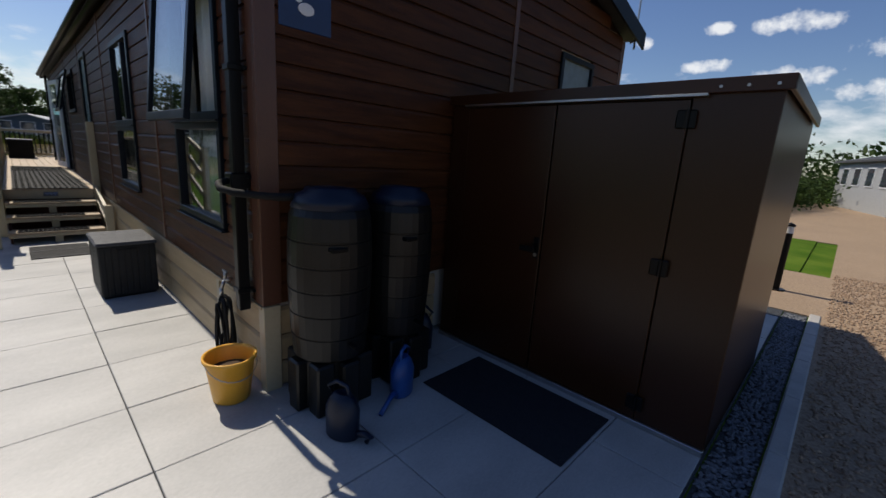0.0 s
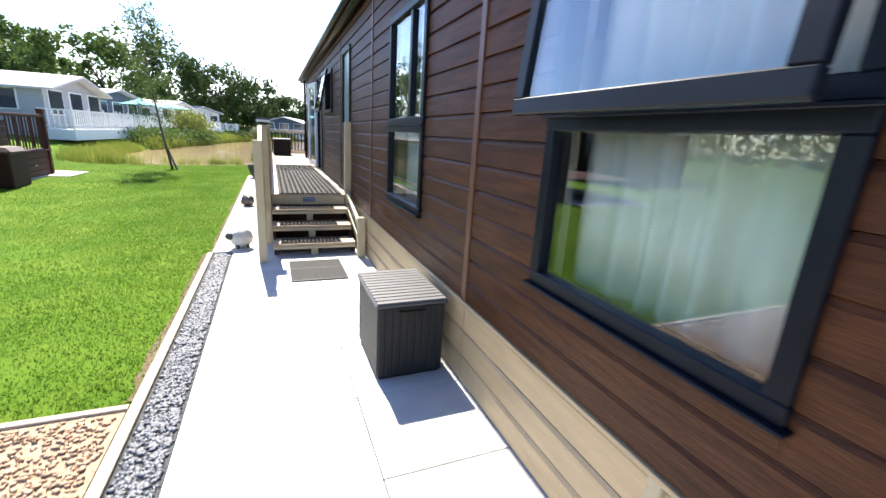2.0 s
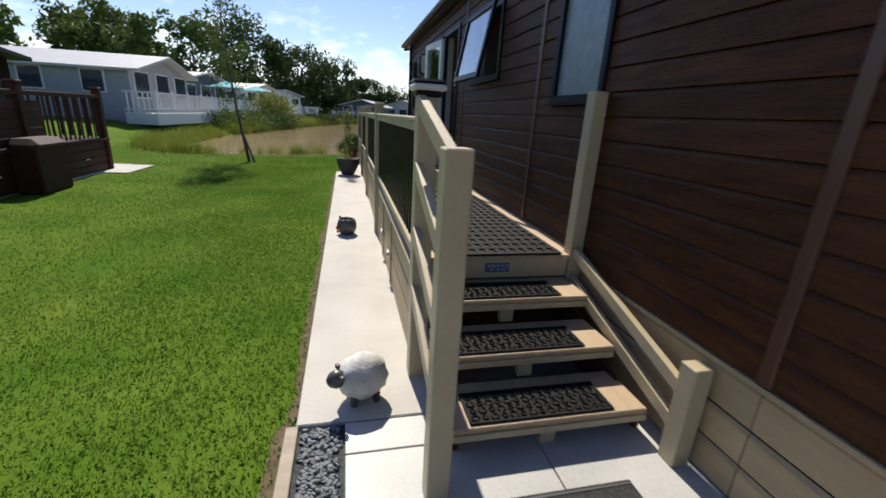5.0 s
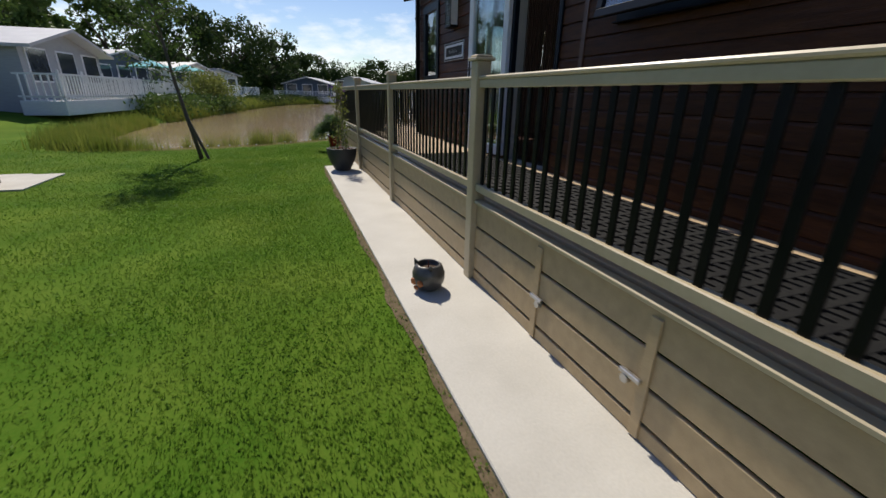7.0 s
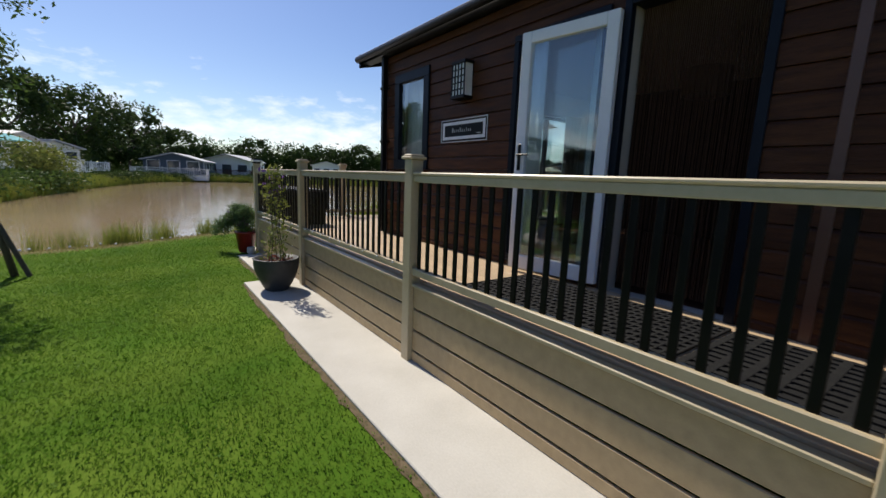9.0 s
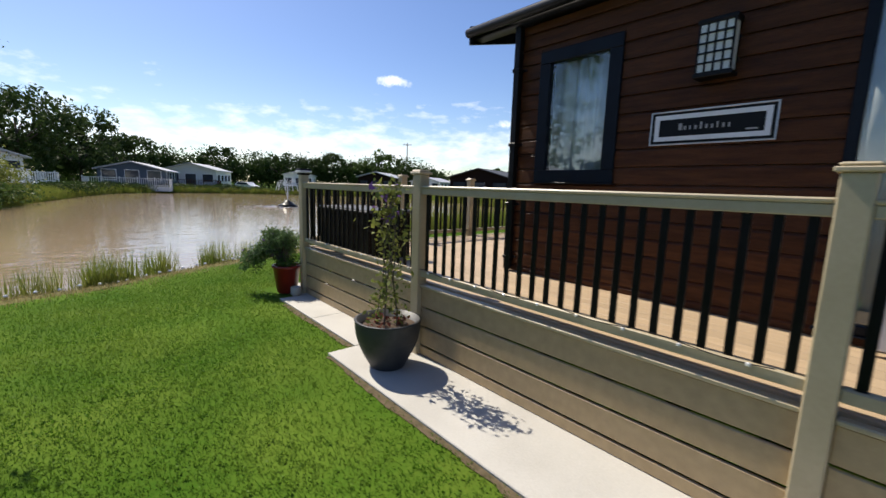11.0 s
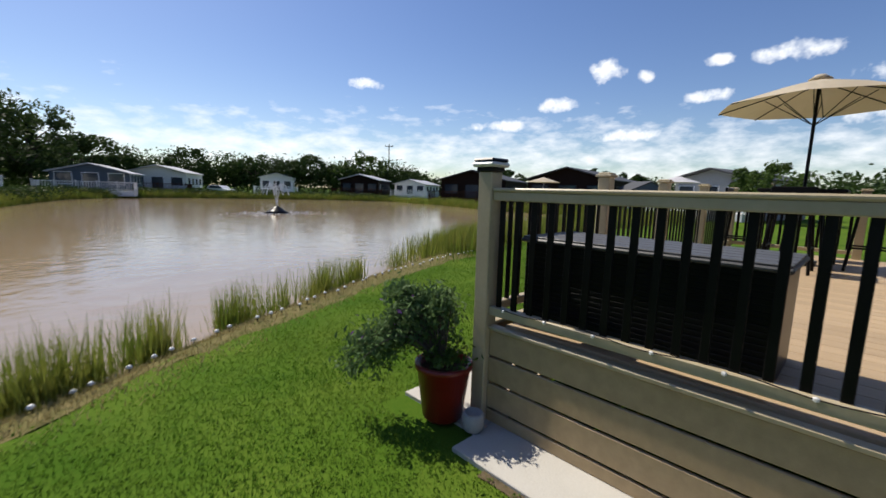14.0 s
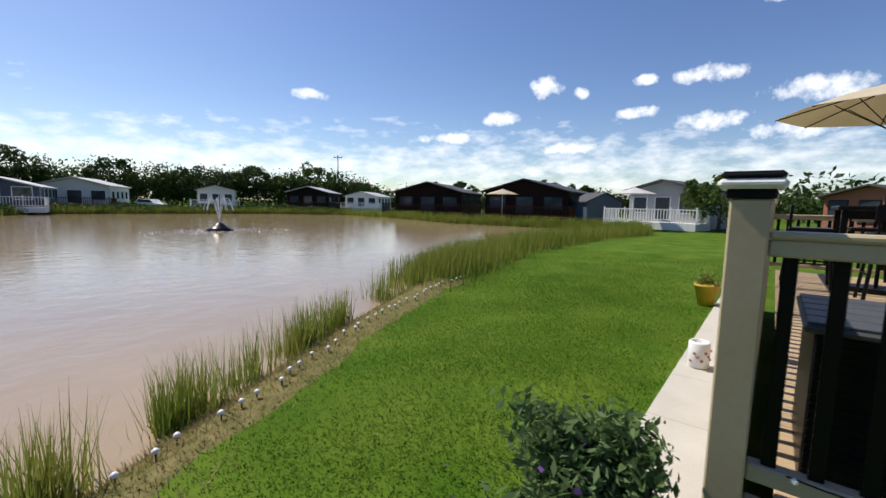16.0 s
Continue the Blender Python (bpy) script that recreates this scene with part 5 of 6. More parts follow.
# ---- shore: solar lamps, reeds, dry grass ----
SHORE = [(-5.8, 20.0), (-4.6, 20.05), (-3.7, 20.4), (-2.9, 20.9), (-2.3, 21.2), (-1.4, 21.5), (-0.2, 22.05), (0.7, 22.5), (1.9, 22.9), (3.3, 23.4), (4.7, 23.65)]
lamp0 = thing("path_light", "small white domed solar light on a spike", "garden light", (*SHORE[0], 0.0), "shore lights")
Mesh().lathe([(0.035, 0.085), (0.036, 0.09), (0.032, 0.106), (0.018, 0.12), (0, 0.124)], n=12).obj("dome", WHITE, lamp0, True)
Mesh().cyl((0, 0, -0.02), (0, 0, 0.09), 0.008, n=6).obj("spike", BLACK, lamp0)
lamp0.scale = (0.72, 0.72, 0.72)
for (ax, ay), (bx, by) in zip(SHORE, SHORE[1:]):
    d = math.hypot(bx - ax, by - ay)
    n = int(d / 0.21)
    for k in range(n):
        t = (k + 0.7) / n
        jx, jy = rng.normal() * 0.03, rng.normal() * 0.04
        x, y = ax + (bx - ax) * t + jx, ay + (by - ay) * t + jy
        copy_thing(lamp0, pose(x, y, float(ground_z(np.array(x), np.array(y))) - 0.005, rng.normal() * 4, rng.normal() * 4, 0))
lamp0.location.z = float(ground_z(np.array(SHORE[0][0]), np.array(SHORE[0][1])))


def shore_points(a, b, n, lo, hi, clump, clump_w=1.0):
    """Points in clumps along the water's edge between two of its corners."""
    out = []
    seg = POND[a:b + 1]
    for _ in range(clump):
        i = rng.integers(0, len(seg) - 1)
        t = rng.uniform()
        cx, cy = seg[i][0] + (seg[i + 1][0] - seg[i][0]) * t, seg[i][1] + (seg[i + 1][1] - seg[i][1]) * t
        sp = rng.uniform(0.06, 0.22) * clump_w
        q = np.stack([cx + rng.normal(size=n) * sp, cy + rng.normal(size=n) * sp], 1)
        out.append(q)
    p = np.concatenate(out)
    d = pond_gap(p[:, 0], p[:, 1])
    return p[(d > lo) & (d < hi)]


def reeds(name, a, b, n, clump, h, w, lo, hi, m, label, lean=0.45, wide=1.0):
    p = shore_points(a, b, n, lo, hi, clump, wide)
    z = np.maximum(ground_z(p[:, 0], p[:, 1]), -0.4)
    v, f = blades(np.stack([p[:, 0], p[:, 1], z - 0.02], 1), h, w, rng, lean)
    return tidy(raw(name, v, f, m), label, "reeds", kind="stuff")


reeds("reeds", 4, 11, 150, 24, 0.62, 0.016, -0.35, 0.35, REED, "tall green reeds along the near bank", wide=0.75)
reeds("reeds_far", 11, 17, 260, 150, 0.75, 0.026, -0.8, 1.7, REED, "tall yellow-green reeds along the curved bank", wide=4.5)
reeds("bank_grass", 4, 12, 420, 110, 0.07, 0.011, 0.05, 1.05, STRAW, "dry straw-coloured grass on the bank", 1.5, 3.2)
reeds("far_bank_grass", 17, 26, 160, 230, 0.8, 0.06, -0.3, 3.0, REED, "rough grass along the far bank", wide=4)
reeds("left_bank_grass", 26, 31, 190, 130, 0.85, 0.035, -0.2, 2.6, REED, "rough yellow grass along the side bank", wide=4)
reeds("side_bank_grass", 0, 4, 220, 80, 0.5, 0.02, -0.2, 1.2, REED, "low reeds at the pond's corner", wide=2.5)

vs, fs = [], []
fine = []
for (ax, ay), (bx, by) in zip(SHORE, SHORE[1:]):
    fine += [(ax + (bx - ax) * t, ay + (by - ay) * t) for t in np.linspace(0, 1, 8, endpoint=False)]
for k in range(len(fine) - 1):
    (ax, ay), (bx, by) = fine[max(0, k - 2)], fine[min(len(fine) - 1, k + 2)]
    L = math.hypot(bx - ax, by - ay)
    nx_, ny_ = -(by - ay) / L, (bx - ax) / L
    for j in range(5):
        off_ = 0.55 - 0.22 * j + 0.10 * noise.noise((fine[k][0] * 2.1, fine[k][1] * 2.1, j * 0.7))
        x, y = fine[k][0] + nx_ * off_, fine[k][1] + ny_ * off_
        vs.append((x, y, float(ground_z(np.array(x), np.array(y))) + (0.010 if 0 < j < 4 else -0.004)))
    if k:
        for j in range(4):
            a = 5 * (k - 1) + j
            fs.append((a, a + 1, a + 6, a + 5))
tidy(raw("bank_edge", vs, fs, mat("dry_bank", (0.20, 0.165, 0.075), (0.09, 0.095, 0.03), 7, 0.95, 0.9, 40, spec=0.05), smooth=True), "dry straw-coloured strip of bank above the water", "bank", kind="structure")

# ---- fountain ----
fo = thing("fountain", "floating black pond fountain with thin jets", "fountain", (7.9, 44.0, -0.2))
Mesh().lathe([(0.7, -0.05), (0.75, 0.05), (0.5, 0.18), (0.28, 0.36), (0.12, 0.48), (0, 0.5)], n=20).obj("float", BLACK, fo, True)
g = Mesh()
for k in range(9):
    a = k * 0.698
    r = 0.95
    g.tube([(r * t * math.cos(a), r * t * math.sin(a), 0.45 + 6.0 * t * (1 - t)) for t in np.linspace(0, 0.85, 10)], [0.008 + 0.012 * t for t in np.linspace(0, 1, 10)], 5)
g.tube([(0, 0, 0.45), (0, 0, 2.3)], [0.03, 0.012], 5)
jet = mat("spray_water", (0.85, 0.87, 0.9), (0.75, 0.77, 0.8), 9, 0.4)
g.obj("jet", jet, fo)
foam = []
for k in range(500):
    a, r = rng.uniform(0, 6.28), abs(rng.normal()) * 1.0 + 0.6
    foam.append((r * math.cos(a) * 1.4, r * math.sin(a), 0.015))
foliage(fo, foam, 0.05, jet, "foam")


# ---- trees ----
def crown(centre, rad, n, size, clumps, rg, hollow=0.55):
    """Leaf points in uneven clumps inside an ellipsoid."""
    c = rg.normal(size=(clumps, 3))
    c /= np.linalg.norm(c, axis=1)[:, None]
    c *= rg.uniform(hollow, 1.0, (clumps, 1))
    c = c * np.array(rad) + np.array(centre)
    k = rg.integers(0, clumps, n)
    s = min(rad) * rg.uniform(0.16, 0.40, clumps)
    q = rg.normal(size=(n, 3))
    q /= np.linalg.norm(q, axis=1)[:, None]
    return c[k] + q * s[k][:, None] * rg.uniform(0.6, 1.0, (n, 1))


def tree(x, y, z, h, r, m, label, n=2600, size=0.22, clumps=26, trunk=0.16):
    rg = np.random.default_rng(int(abs(x * 31 + y * 17)) + 5)
    th = thing("tree", label, "tree", (x, y, z))
    g = Mesh()
    g.tube([(0, 0, 0), (0.05 * h * 0.2, 0, h * 0.3), (0.02, 0.05, h * 0.62)], [trunk, trunk * 0.75, trunk * 0.4], 8)
    for k in range(6):
        a = k * 1.05 + rg.uniform(0, 0.5)
        z0 = h * rg.uniform(0.25, 0.5)
        g.tube([(0, 0, z0), (r * 0.35 * math.cos(a), r * 0.35 * math.sin(a), z0 + h * 0.14), (r * 0.75 * math.cos(a), r * 0.75 * math.sin(a), z0 + h * 0.24)], [trunk * 0.45, trunk * 0.3, trunk * 0.1], 6)
    g.obj("trunk", BARK, th, True)
    p = crown((0, 0, h * 0.6), (r, r, h * 0.40), n, size, clumps, rg)
    v, f = leaf_cloud(p, size, rg)
    raw("leaves", v, f, m, th)
    return th


# young tree on the lawn, leaning on its stake
yt = thing("young_tree", "slender young tree leaning on a stake", "tree", (-4.55, 17.85, -0.01))
g = Mesh()
spine = [Vector((0, 0, 0)), Vector((-0.12, 0.05, 0.7)), Vector((-0.26, 0.1, 1.6)), Vector((-0.36, 0.15, 2.5)), Vector((-0.45, 0.2, 3.5)), Vector((-0.48, 0.2, 4.6)), Vector((-0.50, 0.2, 5.3))]
g.tube(spine, [0.045, 0.04, 0.034, 0.028, 0.02, 0.012, 0.004], 8)
yl = []
for k in range(46):
    t = rng.uniform(0.33, 0.98)
    i = min(int(t * 6), 5)
    b = spine[i].lerp(spine[i + 1], t * 6 - i)
    a, L = rng.uniform(0, 6.28), (1.45 - 1.05 * t) * rng.uniform(0.6, 1.2)
    if k < 4:
        t, a, L = 0.36, -0.35 + 0.5 * k, 1.0
    e = b + Vector((L * math.cos(a), L * math.sin(a), L * rng.uniform(0.1, 0.7)))
    mpt = b.lerp(e, 0.5) + Vector((0, 0, 0.06))
    g.tube([b, mpt, e], [0.012, 0.008, 0.003], 5)
    for j in range(70):
        yl.append(b.lerp(e, rng.uniform(0.35, 1.08)) + Vector(rng.normal(size=3)) * 0.10)
g.obj("trunk", BARK, yt, True)
foliage(yt, yl, 0.048, LEAFM, slim=0.4)
Mesh().cyl((0.16, -0.08, 0), (-0.16, 0.0, 0.95), 0.032, n=10).obj("stake", BARK, yt)


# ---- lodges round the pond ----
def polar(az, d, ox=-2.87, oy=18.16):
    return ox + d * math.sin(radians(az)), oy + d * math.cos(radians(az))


def lodge(x, y, z, rz, w, l, h, paint, roofm, label, rail="white", wins=3, porch=True, pitch=0.22, deep=2.6):
    """A small lodge: gable to the front (-y), raised floor, windows, deck with rails."""
    th = thing("lodge", label, "lodge", (x, y, z), "lodges round the pond", rz)
    m = PAINT[paint]
    g = Mesh()
    rise = w / 2 * pitch
    z0 = 0.55
    g.poly([(-w / 2, 0, 0.0), (w / 2, 0, 0.0), (w / 2, 0, z0 + h), (0, 0, z0 + h + rise), (-w / 2, 0, z0 + h)], l, 1)
    g.obj("wall", m, th)
    g = Mesh()
    e = 0.3
    for s in (-1, 1):
        g.poly([(0, -e - 0.3, z0 + h + rise + 0.02), (s * (w / 2 + e), -e - 0.3, z0 + h - e * pitch + 0.02), (s * (w / 2 + e), -e - 0.3, z0 + h - e * pitch + 0.14), (0, -e - 0.3, z0 + h + rise + 0.14)], l + 2 * e + 0.3, 1)
    g.obj("roof", roofm, th)
    trimm = WHITE if paint in ("white", "grey", "blue") else ANTHR
    for k in range(wins):
        cx = -w / 2 + w * (k + 0.5) / wins
        ww, zz0, zz1 = w / wins * 0.30, z0 + (0.2 if k == wins // 2 else 0.75), z0 + 1.95
        f = Mesh().box((cx - ww - 0.07, -0.05, zz0 - 0.07), (cx + ww + 0.07, 0.02, zz1 + 0.07), 0.01).obj("window", trimm, th)
        Mesh().box((cx - ww, -0.062, zz0), (cx + ww, -0.052, zz1), 0).obj("pane", FARGLASS, f)
    for k in range(4):
        cy = l * (k + 0.6) / 4.4
        for s in (-1, 1):
            f = Mesh().box((s * w / 2 - 0.05, cy - 0.55, z0 + 0.85), (s * w / 2 + 0.05, cy + 0.55, z0 + 1.95), 0.01).obj("window", trimm, th)
            Mesh().box((s * (w / 2 + 0.056) - 0.005, cy - 0.48, z0 + 0.92), (s * (w / 2 + 0.056) + 0.005, cy + 0.48, z0 + 1.88), 0).obj("pane", FARGLASS, f)
    if porch:
        rm_ = {"white": WHITE, "brown": WOODDK, "grey": PAINT["grey"]}[rail]
        Mesh().box((-w / 2 - 0.8, -deep, 0.0), (w / 2 + 0.8, -0.002, z0), 0.02).obj("deck", rm_ if rail != "white" else PAINT["white"], th)
        g = Mesh()
        x0, x1 = -w / 2 - 0.8, w / 2 + 0.8
        for zz in (z0 + 0.12, z0 + 0.95):
            g.box((x0, -deep, zz), (x1, -deep + 0.06, zz + 0.07), 0).box((x0, -deep + 0.06, zz), (x0 + 0.06, 0, zz + 0.07), 0).box((x1 - 0.06, -deep + 0.06, zz), (x1, 0, zz + 0.07), 0)
        n = int((x1 - x0) / 0.22)
        for k in range(n + 1):
            xx = x0 + (x1 - x0 - 0.05) * k / n
            big = k % 8 == 0
            g.box((xx, -deep, z0), (xx + (0.11 if big else 0.05), -deep + 0.05, z0 + (1.15 if big else 0.95)), 0)
        for k in range(int(deep / 0.24)):
            for xx in (x0, x1 - 0.05):
                g.box((xx, -deep + 0.1 + k * 0.24, z0), (xx + 0.05, -deep + 0.15 + k * 0.24, z0 + 0.95), 0)
        g.obj("railing", rm_, th)
    return th


FARGLASS = mat("dark_window_glass", (0.03, 0.04, 0.05), (0.05, 0.06, 0.075), 0.6, 0.06, 0, 5, spec=0.8)


def face(x, y, ox=6, oy=40):
    """The turn that makes a lodge face the pond."""
    return math.degrees(math.atan2(oy - y, ox - x)) + 90


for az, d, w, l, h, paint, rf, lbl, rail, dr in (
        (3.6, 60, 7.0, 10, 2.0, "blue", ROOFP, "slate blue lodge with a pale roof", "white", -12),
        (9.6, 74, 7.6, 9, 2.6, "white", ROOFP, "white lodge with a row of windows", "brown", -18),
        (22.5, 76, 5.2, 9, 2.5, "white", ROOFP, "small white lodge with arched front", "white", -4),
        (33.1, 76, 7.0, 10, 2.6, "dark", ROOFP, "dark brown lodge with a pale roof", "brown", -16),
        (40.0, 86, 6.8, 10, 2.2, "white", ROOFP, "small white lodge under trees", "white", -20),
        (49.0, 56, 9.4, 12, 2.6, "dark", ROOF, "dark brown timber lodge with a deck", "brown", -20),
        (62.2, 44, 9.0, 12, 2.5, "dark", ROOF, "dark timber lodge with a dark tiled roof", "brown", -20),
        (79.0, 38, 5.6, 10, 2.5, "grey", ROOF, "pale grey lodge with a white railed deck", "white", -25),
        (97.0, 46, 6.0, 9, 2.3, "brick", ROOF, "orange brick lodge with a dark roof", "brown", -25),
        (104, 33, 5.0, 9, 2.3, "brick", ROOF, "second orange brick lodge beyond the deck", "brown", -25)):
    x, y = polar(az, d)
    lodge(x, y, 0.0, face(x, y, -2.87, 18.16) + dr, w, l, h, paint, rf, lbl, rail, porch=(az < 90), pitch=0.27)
lodge(-11.9, 32.4, 0.4, 85, 6.4, 12, 2.0, "grey", ROOFP, "pale grey lodge with a white roof", "white", deep=1.5, pitch=0.26)
lodge(-13.8, 47.0, 0.5, 72, 6.0, 11, 2.3, "blue", ROOFP, "pale blue lodge with a teal parasol", "white")
lodge(-10.6, 55.5, 0.4, 70, 6.4, 11, 2.1, "white", ROOFP, "white lodge with a railed veranda", "white")
lodge(-10.0, 68.0, 0.3, 50, 6.0, 11, 2.3, "white", ROOFP, "white lodge at the end of the row", "white")
lodge(30.0, -7.0, 0.0, -75, 6.0, 9, 2.3, "grey", ROOF, "pale grey lodge beyond the drive", "white", porch=False)
lodge(-13.6, 19.2, 0.0, 72, 6.0, 9, 2.1, "dark", ROOF, "dark brown lodge behind the neighbour's deck", "brown", porch=False)


def parasol(x, y, z, m, r, h, label):
    th = thing("parasol", label, "parasol", (x, y, z), "far parasols")
    Mesh().cyl((0, 0, 0), (0, 0, h), 0.025, n=8).obj("pole", STEEL, th)
    Mesh().lathe([(r, h - 0.45), (r * 0.5, h - 0.2), (0.05, h + 0.03), (0, h + 0.06)], n=8).obj("canopy", m, th)
    return th


TEAL = mat("teal_canvas", (0.12, 0.42, 0.45), (0.10, 0.36, 0.39), 4, 0.85)
parasol(-11.4, 44.2, 1.05, TEAL, 1.5, 2.3, "open teal parasol on the blue lodge's deck")
parasol(-10.0, 49.0, 1.05, TEAL, 1.5, 2.3, "open teal parasol beside the blue lodge")
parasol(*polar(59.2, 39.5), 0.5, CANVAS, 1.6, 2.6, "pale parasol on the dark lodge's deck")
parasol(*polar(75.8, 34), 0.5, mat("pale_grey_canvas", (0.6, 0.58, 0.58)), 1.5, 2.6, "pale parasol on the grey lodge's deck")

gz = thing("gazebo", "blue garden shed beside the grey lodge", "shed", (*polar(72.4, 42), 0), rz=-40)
Mesh().poly([(-1.8, 0, 0), (1.8, 0, 0), (1.8, 0, 2.1), (0, 0, 2.9), (-1.8, 0, 2.1)], 3.0, 1).obj("wall", PAINT["blue"], gz)
g = Mesh()
for s in (-1, 1):
    g.poly([(0, -0.2, 2.92), (s * 2.05, -0.2, 2.02), (s * 2.05, -0.2, 2.12), (0, -0.2, 3.02)], 3.4, 1)
g.obj("roof", ROOF, gz)

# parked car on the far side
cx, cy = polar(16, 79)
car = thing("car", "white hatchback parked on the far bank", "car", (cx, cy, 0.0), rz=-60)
g = Mesh()
g.poly([(-2.1, -0.85, 0.35), (2.1, -0.85, 0.35), (2.1, -0.85, 0.8), (1.2, -0.85, 0.95), (0.6, -0.85, 1.45), (-1.4, -0.85, 1.5), (-2.1, -0.85, 1.0)], 1.7, 1)
g.obj("body", WHITE, car)
Mesh().poly([(1.12, -0.87, 0.98), (0.58, -0.87, 1.4), (-1.35, -0.87, 1.42), (-1.7, -0.87, 1.02)], 1.74, 1).obj("window", FARGLASS, car)
for x in (-1.3, 1.3):
    for y in (-0.88, 0.68):
        wh = Mesh().cyl((x, y, 0.32), (x, y + 0.2, 0.32), 0.32, n=18).obj("wheel", RUBBER, car)
        Mesh().cyl((x, y - 0.01, 0.32), (x, y + 0.21, 0.32), 0.18, n=12).obj("rim", STEEL, wh)

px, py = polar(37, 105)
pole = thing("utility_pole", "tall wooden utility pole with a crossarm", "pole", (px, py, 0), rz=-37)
Mesh().cyl((0, 0, 0), (0, 0, 12.8), 0.16, 0.11, 10).obj("mast", BARK, pole)
Mesh().box((-1.0, -0.08, 12.2), (1.0, 0.08, 12.36), 0.01).obj("crossarm", BARK, pole)
g = Mesh()
for x in (-0.9, 0, 0.9):
    g.cyl((x, 0, 12.36), (x, 0, 12.6), 0.05, n=8)
g.obj("insulator", BLACK, pole)

# ---- neighbour's deck with brown cabinet ----
nd = thing("neighbour_deck", "dark brown boarded deck with a slatted rail", "deck", (-7.12, 15.5, 0), rz=2)
g = Mesh()
for k in range(4):
    g.box((-0.03, -5.2, 0.02 + 0.16 * k), (0.03, 0.0, 0.172 + 0.16 * k), 0.008)
    g.box((-3.2, -0.03, 0.02 + 0.16 * k), (-0.03, 0.03, 0.172 + 0.16 * k), 0.008)
g.obj("board", WOODDK, nd)
Mesh().box((-3.2, -5.2, 0.665), (0.09, 0.06, 0.71), 0.006).obj("floor", WOODDK, nd)
g = Mesh()
for k in range(12):
    y = -0.17 - 0.16 * k
    g.box((-0.009, y - 0.024, 0.74), (0.009, y + 0.024, 1.56), 0.003)
g.obj("slat", WOODDK, nd)
g = Mesh()
for k in range(5):
    g.box((-0.02, -5.15, 0.73 + 0.15 * k), (0.02, -2.05, 0.872 + 0.15 * k), 0.006)
g.obj("panel", WOODDK, nd)
Mesh().box((-0.06, -5.2, 1.56), (0.06, 0.0, 1.64), 0.008).box((-3.2, -0.05, 1.56), (-0.06, 0.05, 1.64), 0.008).obj("rail", WOODDK, nd)
g = Mesh()
for y in (-5.2, -2.6, 0):
    g.box((-0.07, y - 0.07, 0.0), (0.07, y + 0.07, 1.74), 0.01)
    g.box((-0.09, y - 0.09, 1.74), (0.09, y + 0.09, 1.80), 0.02)
g.obj("post", WOODDK, nd)
g = Mesh()
for k in range(19):
    x = -3.1 + 3.0 * k / 18
    g.box((x - 0.024, -0.009, 0.74), (x + 0.024, 0.009, 1.56), 0.003)
g.obj("end_slat", WOODDK, nd)
g = Mesh()
for y in (-0.9, -2.2, -3.5):
    g.box((0.03, y - 0.07, 0.30), (0.04, y + 0.07, 0.33), 0.003)
g.obj("deck_light", LAMPW, nd)
ht = thing("garden_cabinet", "brown plastic cabinet with a rounded top beside the deck", "cabinet", (-6.80, 12.75, -0.01), rz=2)
Mesh().box((-0.20, -0.42, 0.0), (0.20, 0.42, 0.78), 0.03).obj("shell", CABINET, ht)
g = Mesh().box((-0.22, -0.45, 0.70), (0.23, 0.45, 0.90), 0.09)
g.obj("lid", mat("dark_cover", (0.06, 0.032, 0.026)), ht)
nsl = Mesh().box((-10.2, 9.6, -0.1), (-7.0, 16.4, 0.012), 0.004).box((-6.998, 14.9, -0.1), (-6.5, 16.3, 0.012), 0.004).obj("neighbour_paving", CONC)
tidy(nsl, "pale concrete paving round the neighbour's deck", "paving", kind="structure")

# ---- trees and hedges beyond ----
for x, y, z, h, r, m, lbl in ((-23, 52, .3, 10, 4.2, LEAFM, "broad green tree behind the lodges"), (-19, 62, .3, 11, 4.6, LEAFM, "broad green tree behind the lodges"), (-14, 70, .3, 12, 5, LEAFD, "dark green tree behind the lodges"),
                              (-9, 78, 0, 12, 5, LEAFD, "dark green tree behind the lodges"), (-4, 84, 0, 10, 5, LEAFD, "dark green tree at the pond's far end"), (1, 92, 0, 8, 4.5, LEAFD, "dark green tree at the pond's far end"),
                              (-30, 46, .3, 9, 4, LEAFM, "broad green tree behind the lodges"), (-27, 60, .3, 11, 5, LEAFD, "dark green tree behind the lodges"), (-40, 50, .3, 9, 5, LEAFD, "dark green tree behind the lodges"),
                              (21, -8.2, 0, 9.5, 4.2, LEAFM, "tall green tree beside the drive")):
    tree(x, y, z, h, r, m, lbl, n=5200, size=0.26, clumps=48, trunk=0.25)
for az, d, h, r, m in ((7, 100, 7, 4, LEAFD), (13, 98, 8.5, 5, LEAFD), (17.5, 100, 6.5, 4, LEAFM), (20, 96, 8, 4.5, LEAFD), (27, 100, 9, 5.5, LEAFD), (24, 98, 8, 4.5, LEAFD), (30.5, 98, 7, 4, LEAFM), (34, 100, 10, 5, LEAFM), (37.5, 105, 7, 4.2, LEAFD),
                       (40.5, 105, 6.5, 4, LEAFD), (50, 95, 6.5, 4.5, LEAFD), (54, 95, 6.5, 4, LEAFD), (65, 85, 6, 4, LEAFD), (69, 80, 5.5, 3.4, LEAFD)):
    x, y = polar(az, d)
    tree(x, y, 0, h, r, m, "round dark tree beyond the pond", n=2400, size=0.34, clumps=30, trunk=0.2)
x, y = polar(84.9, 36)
tree(x, y, 0, 4.4, 2.6, LEAFM, "broad bushy tree beside the grey lodge", n=5200, size=0.12, clumps=44)


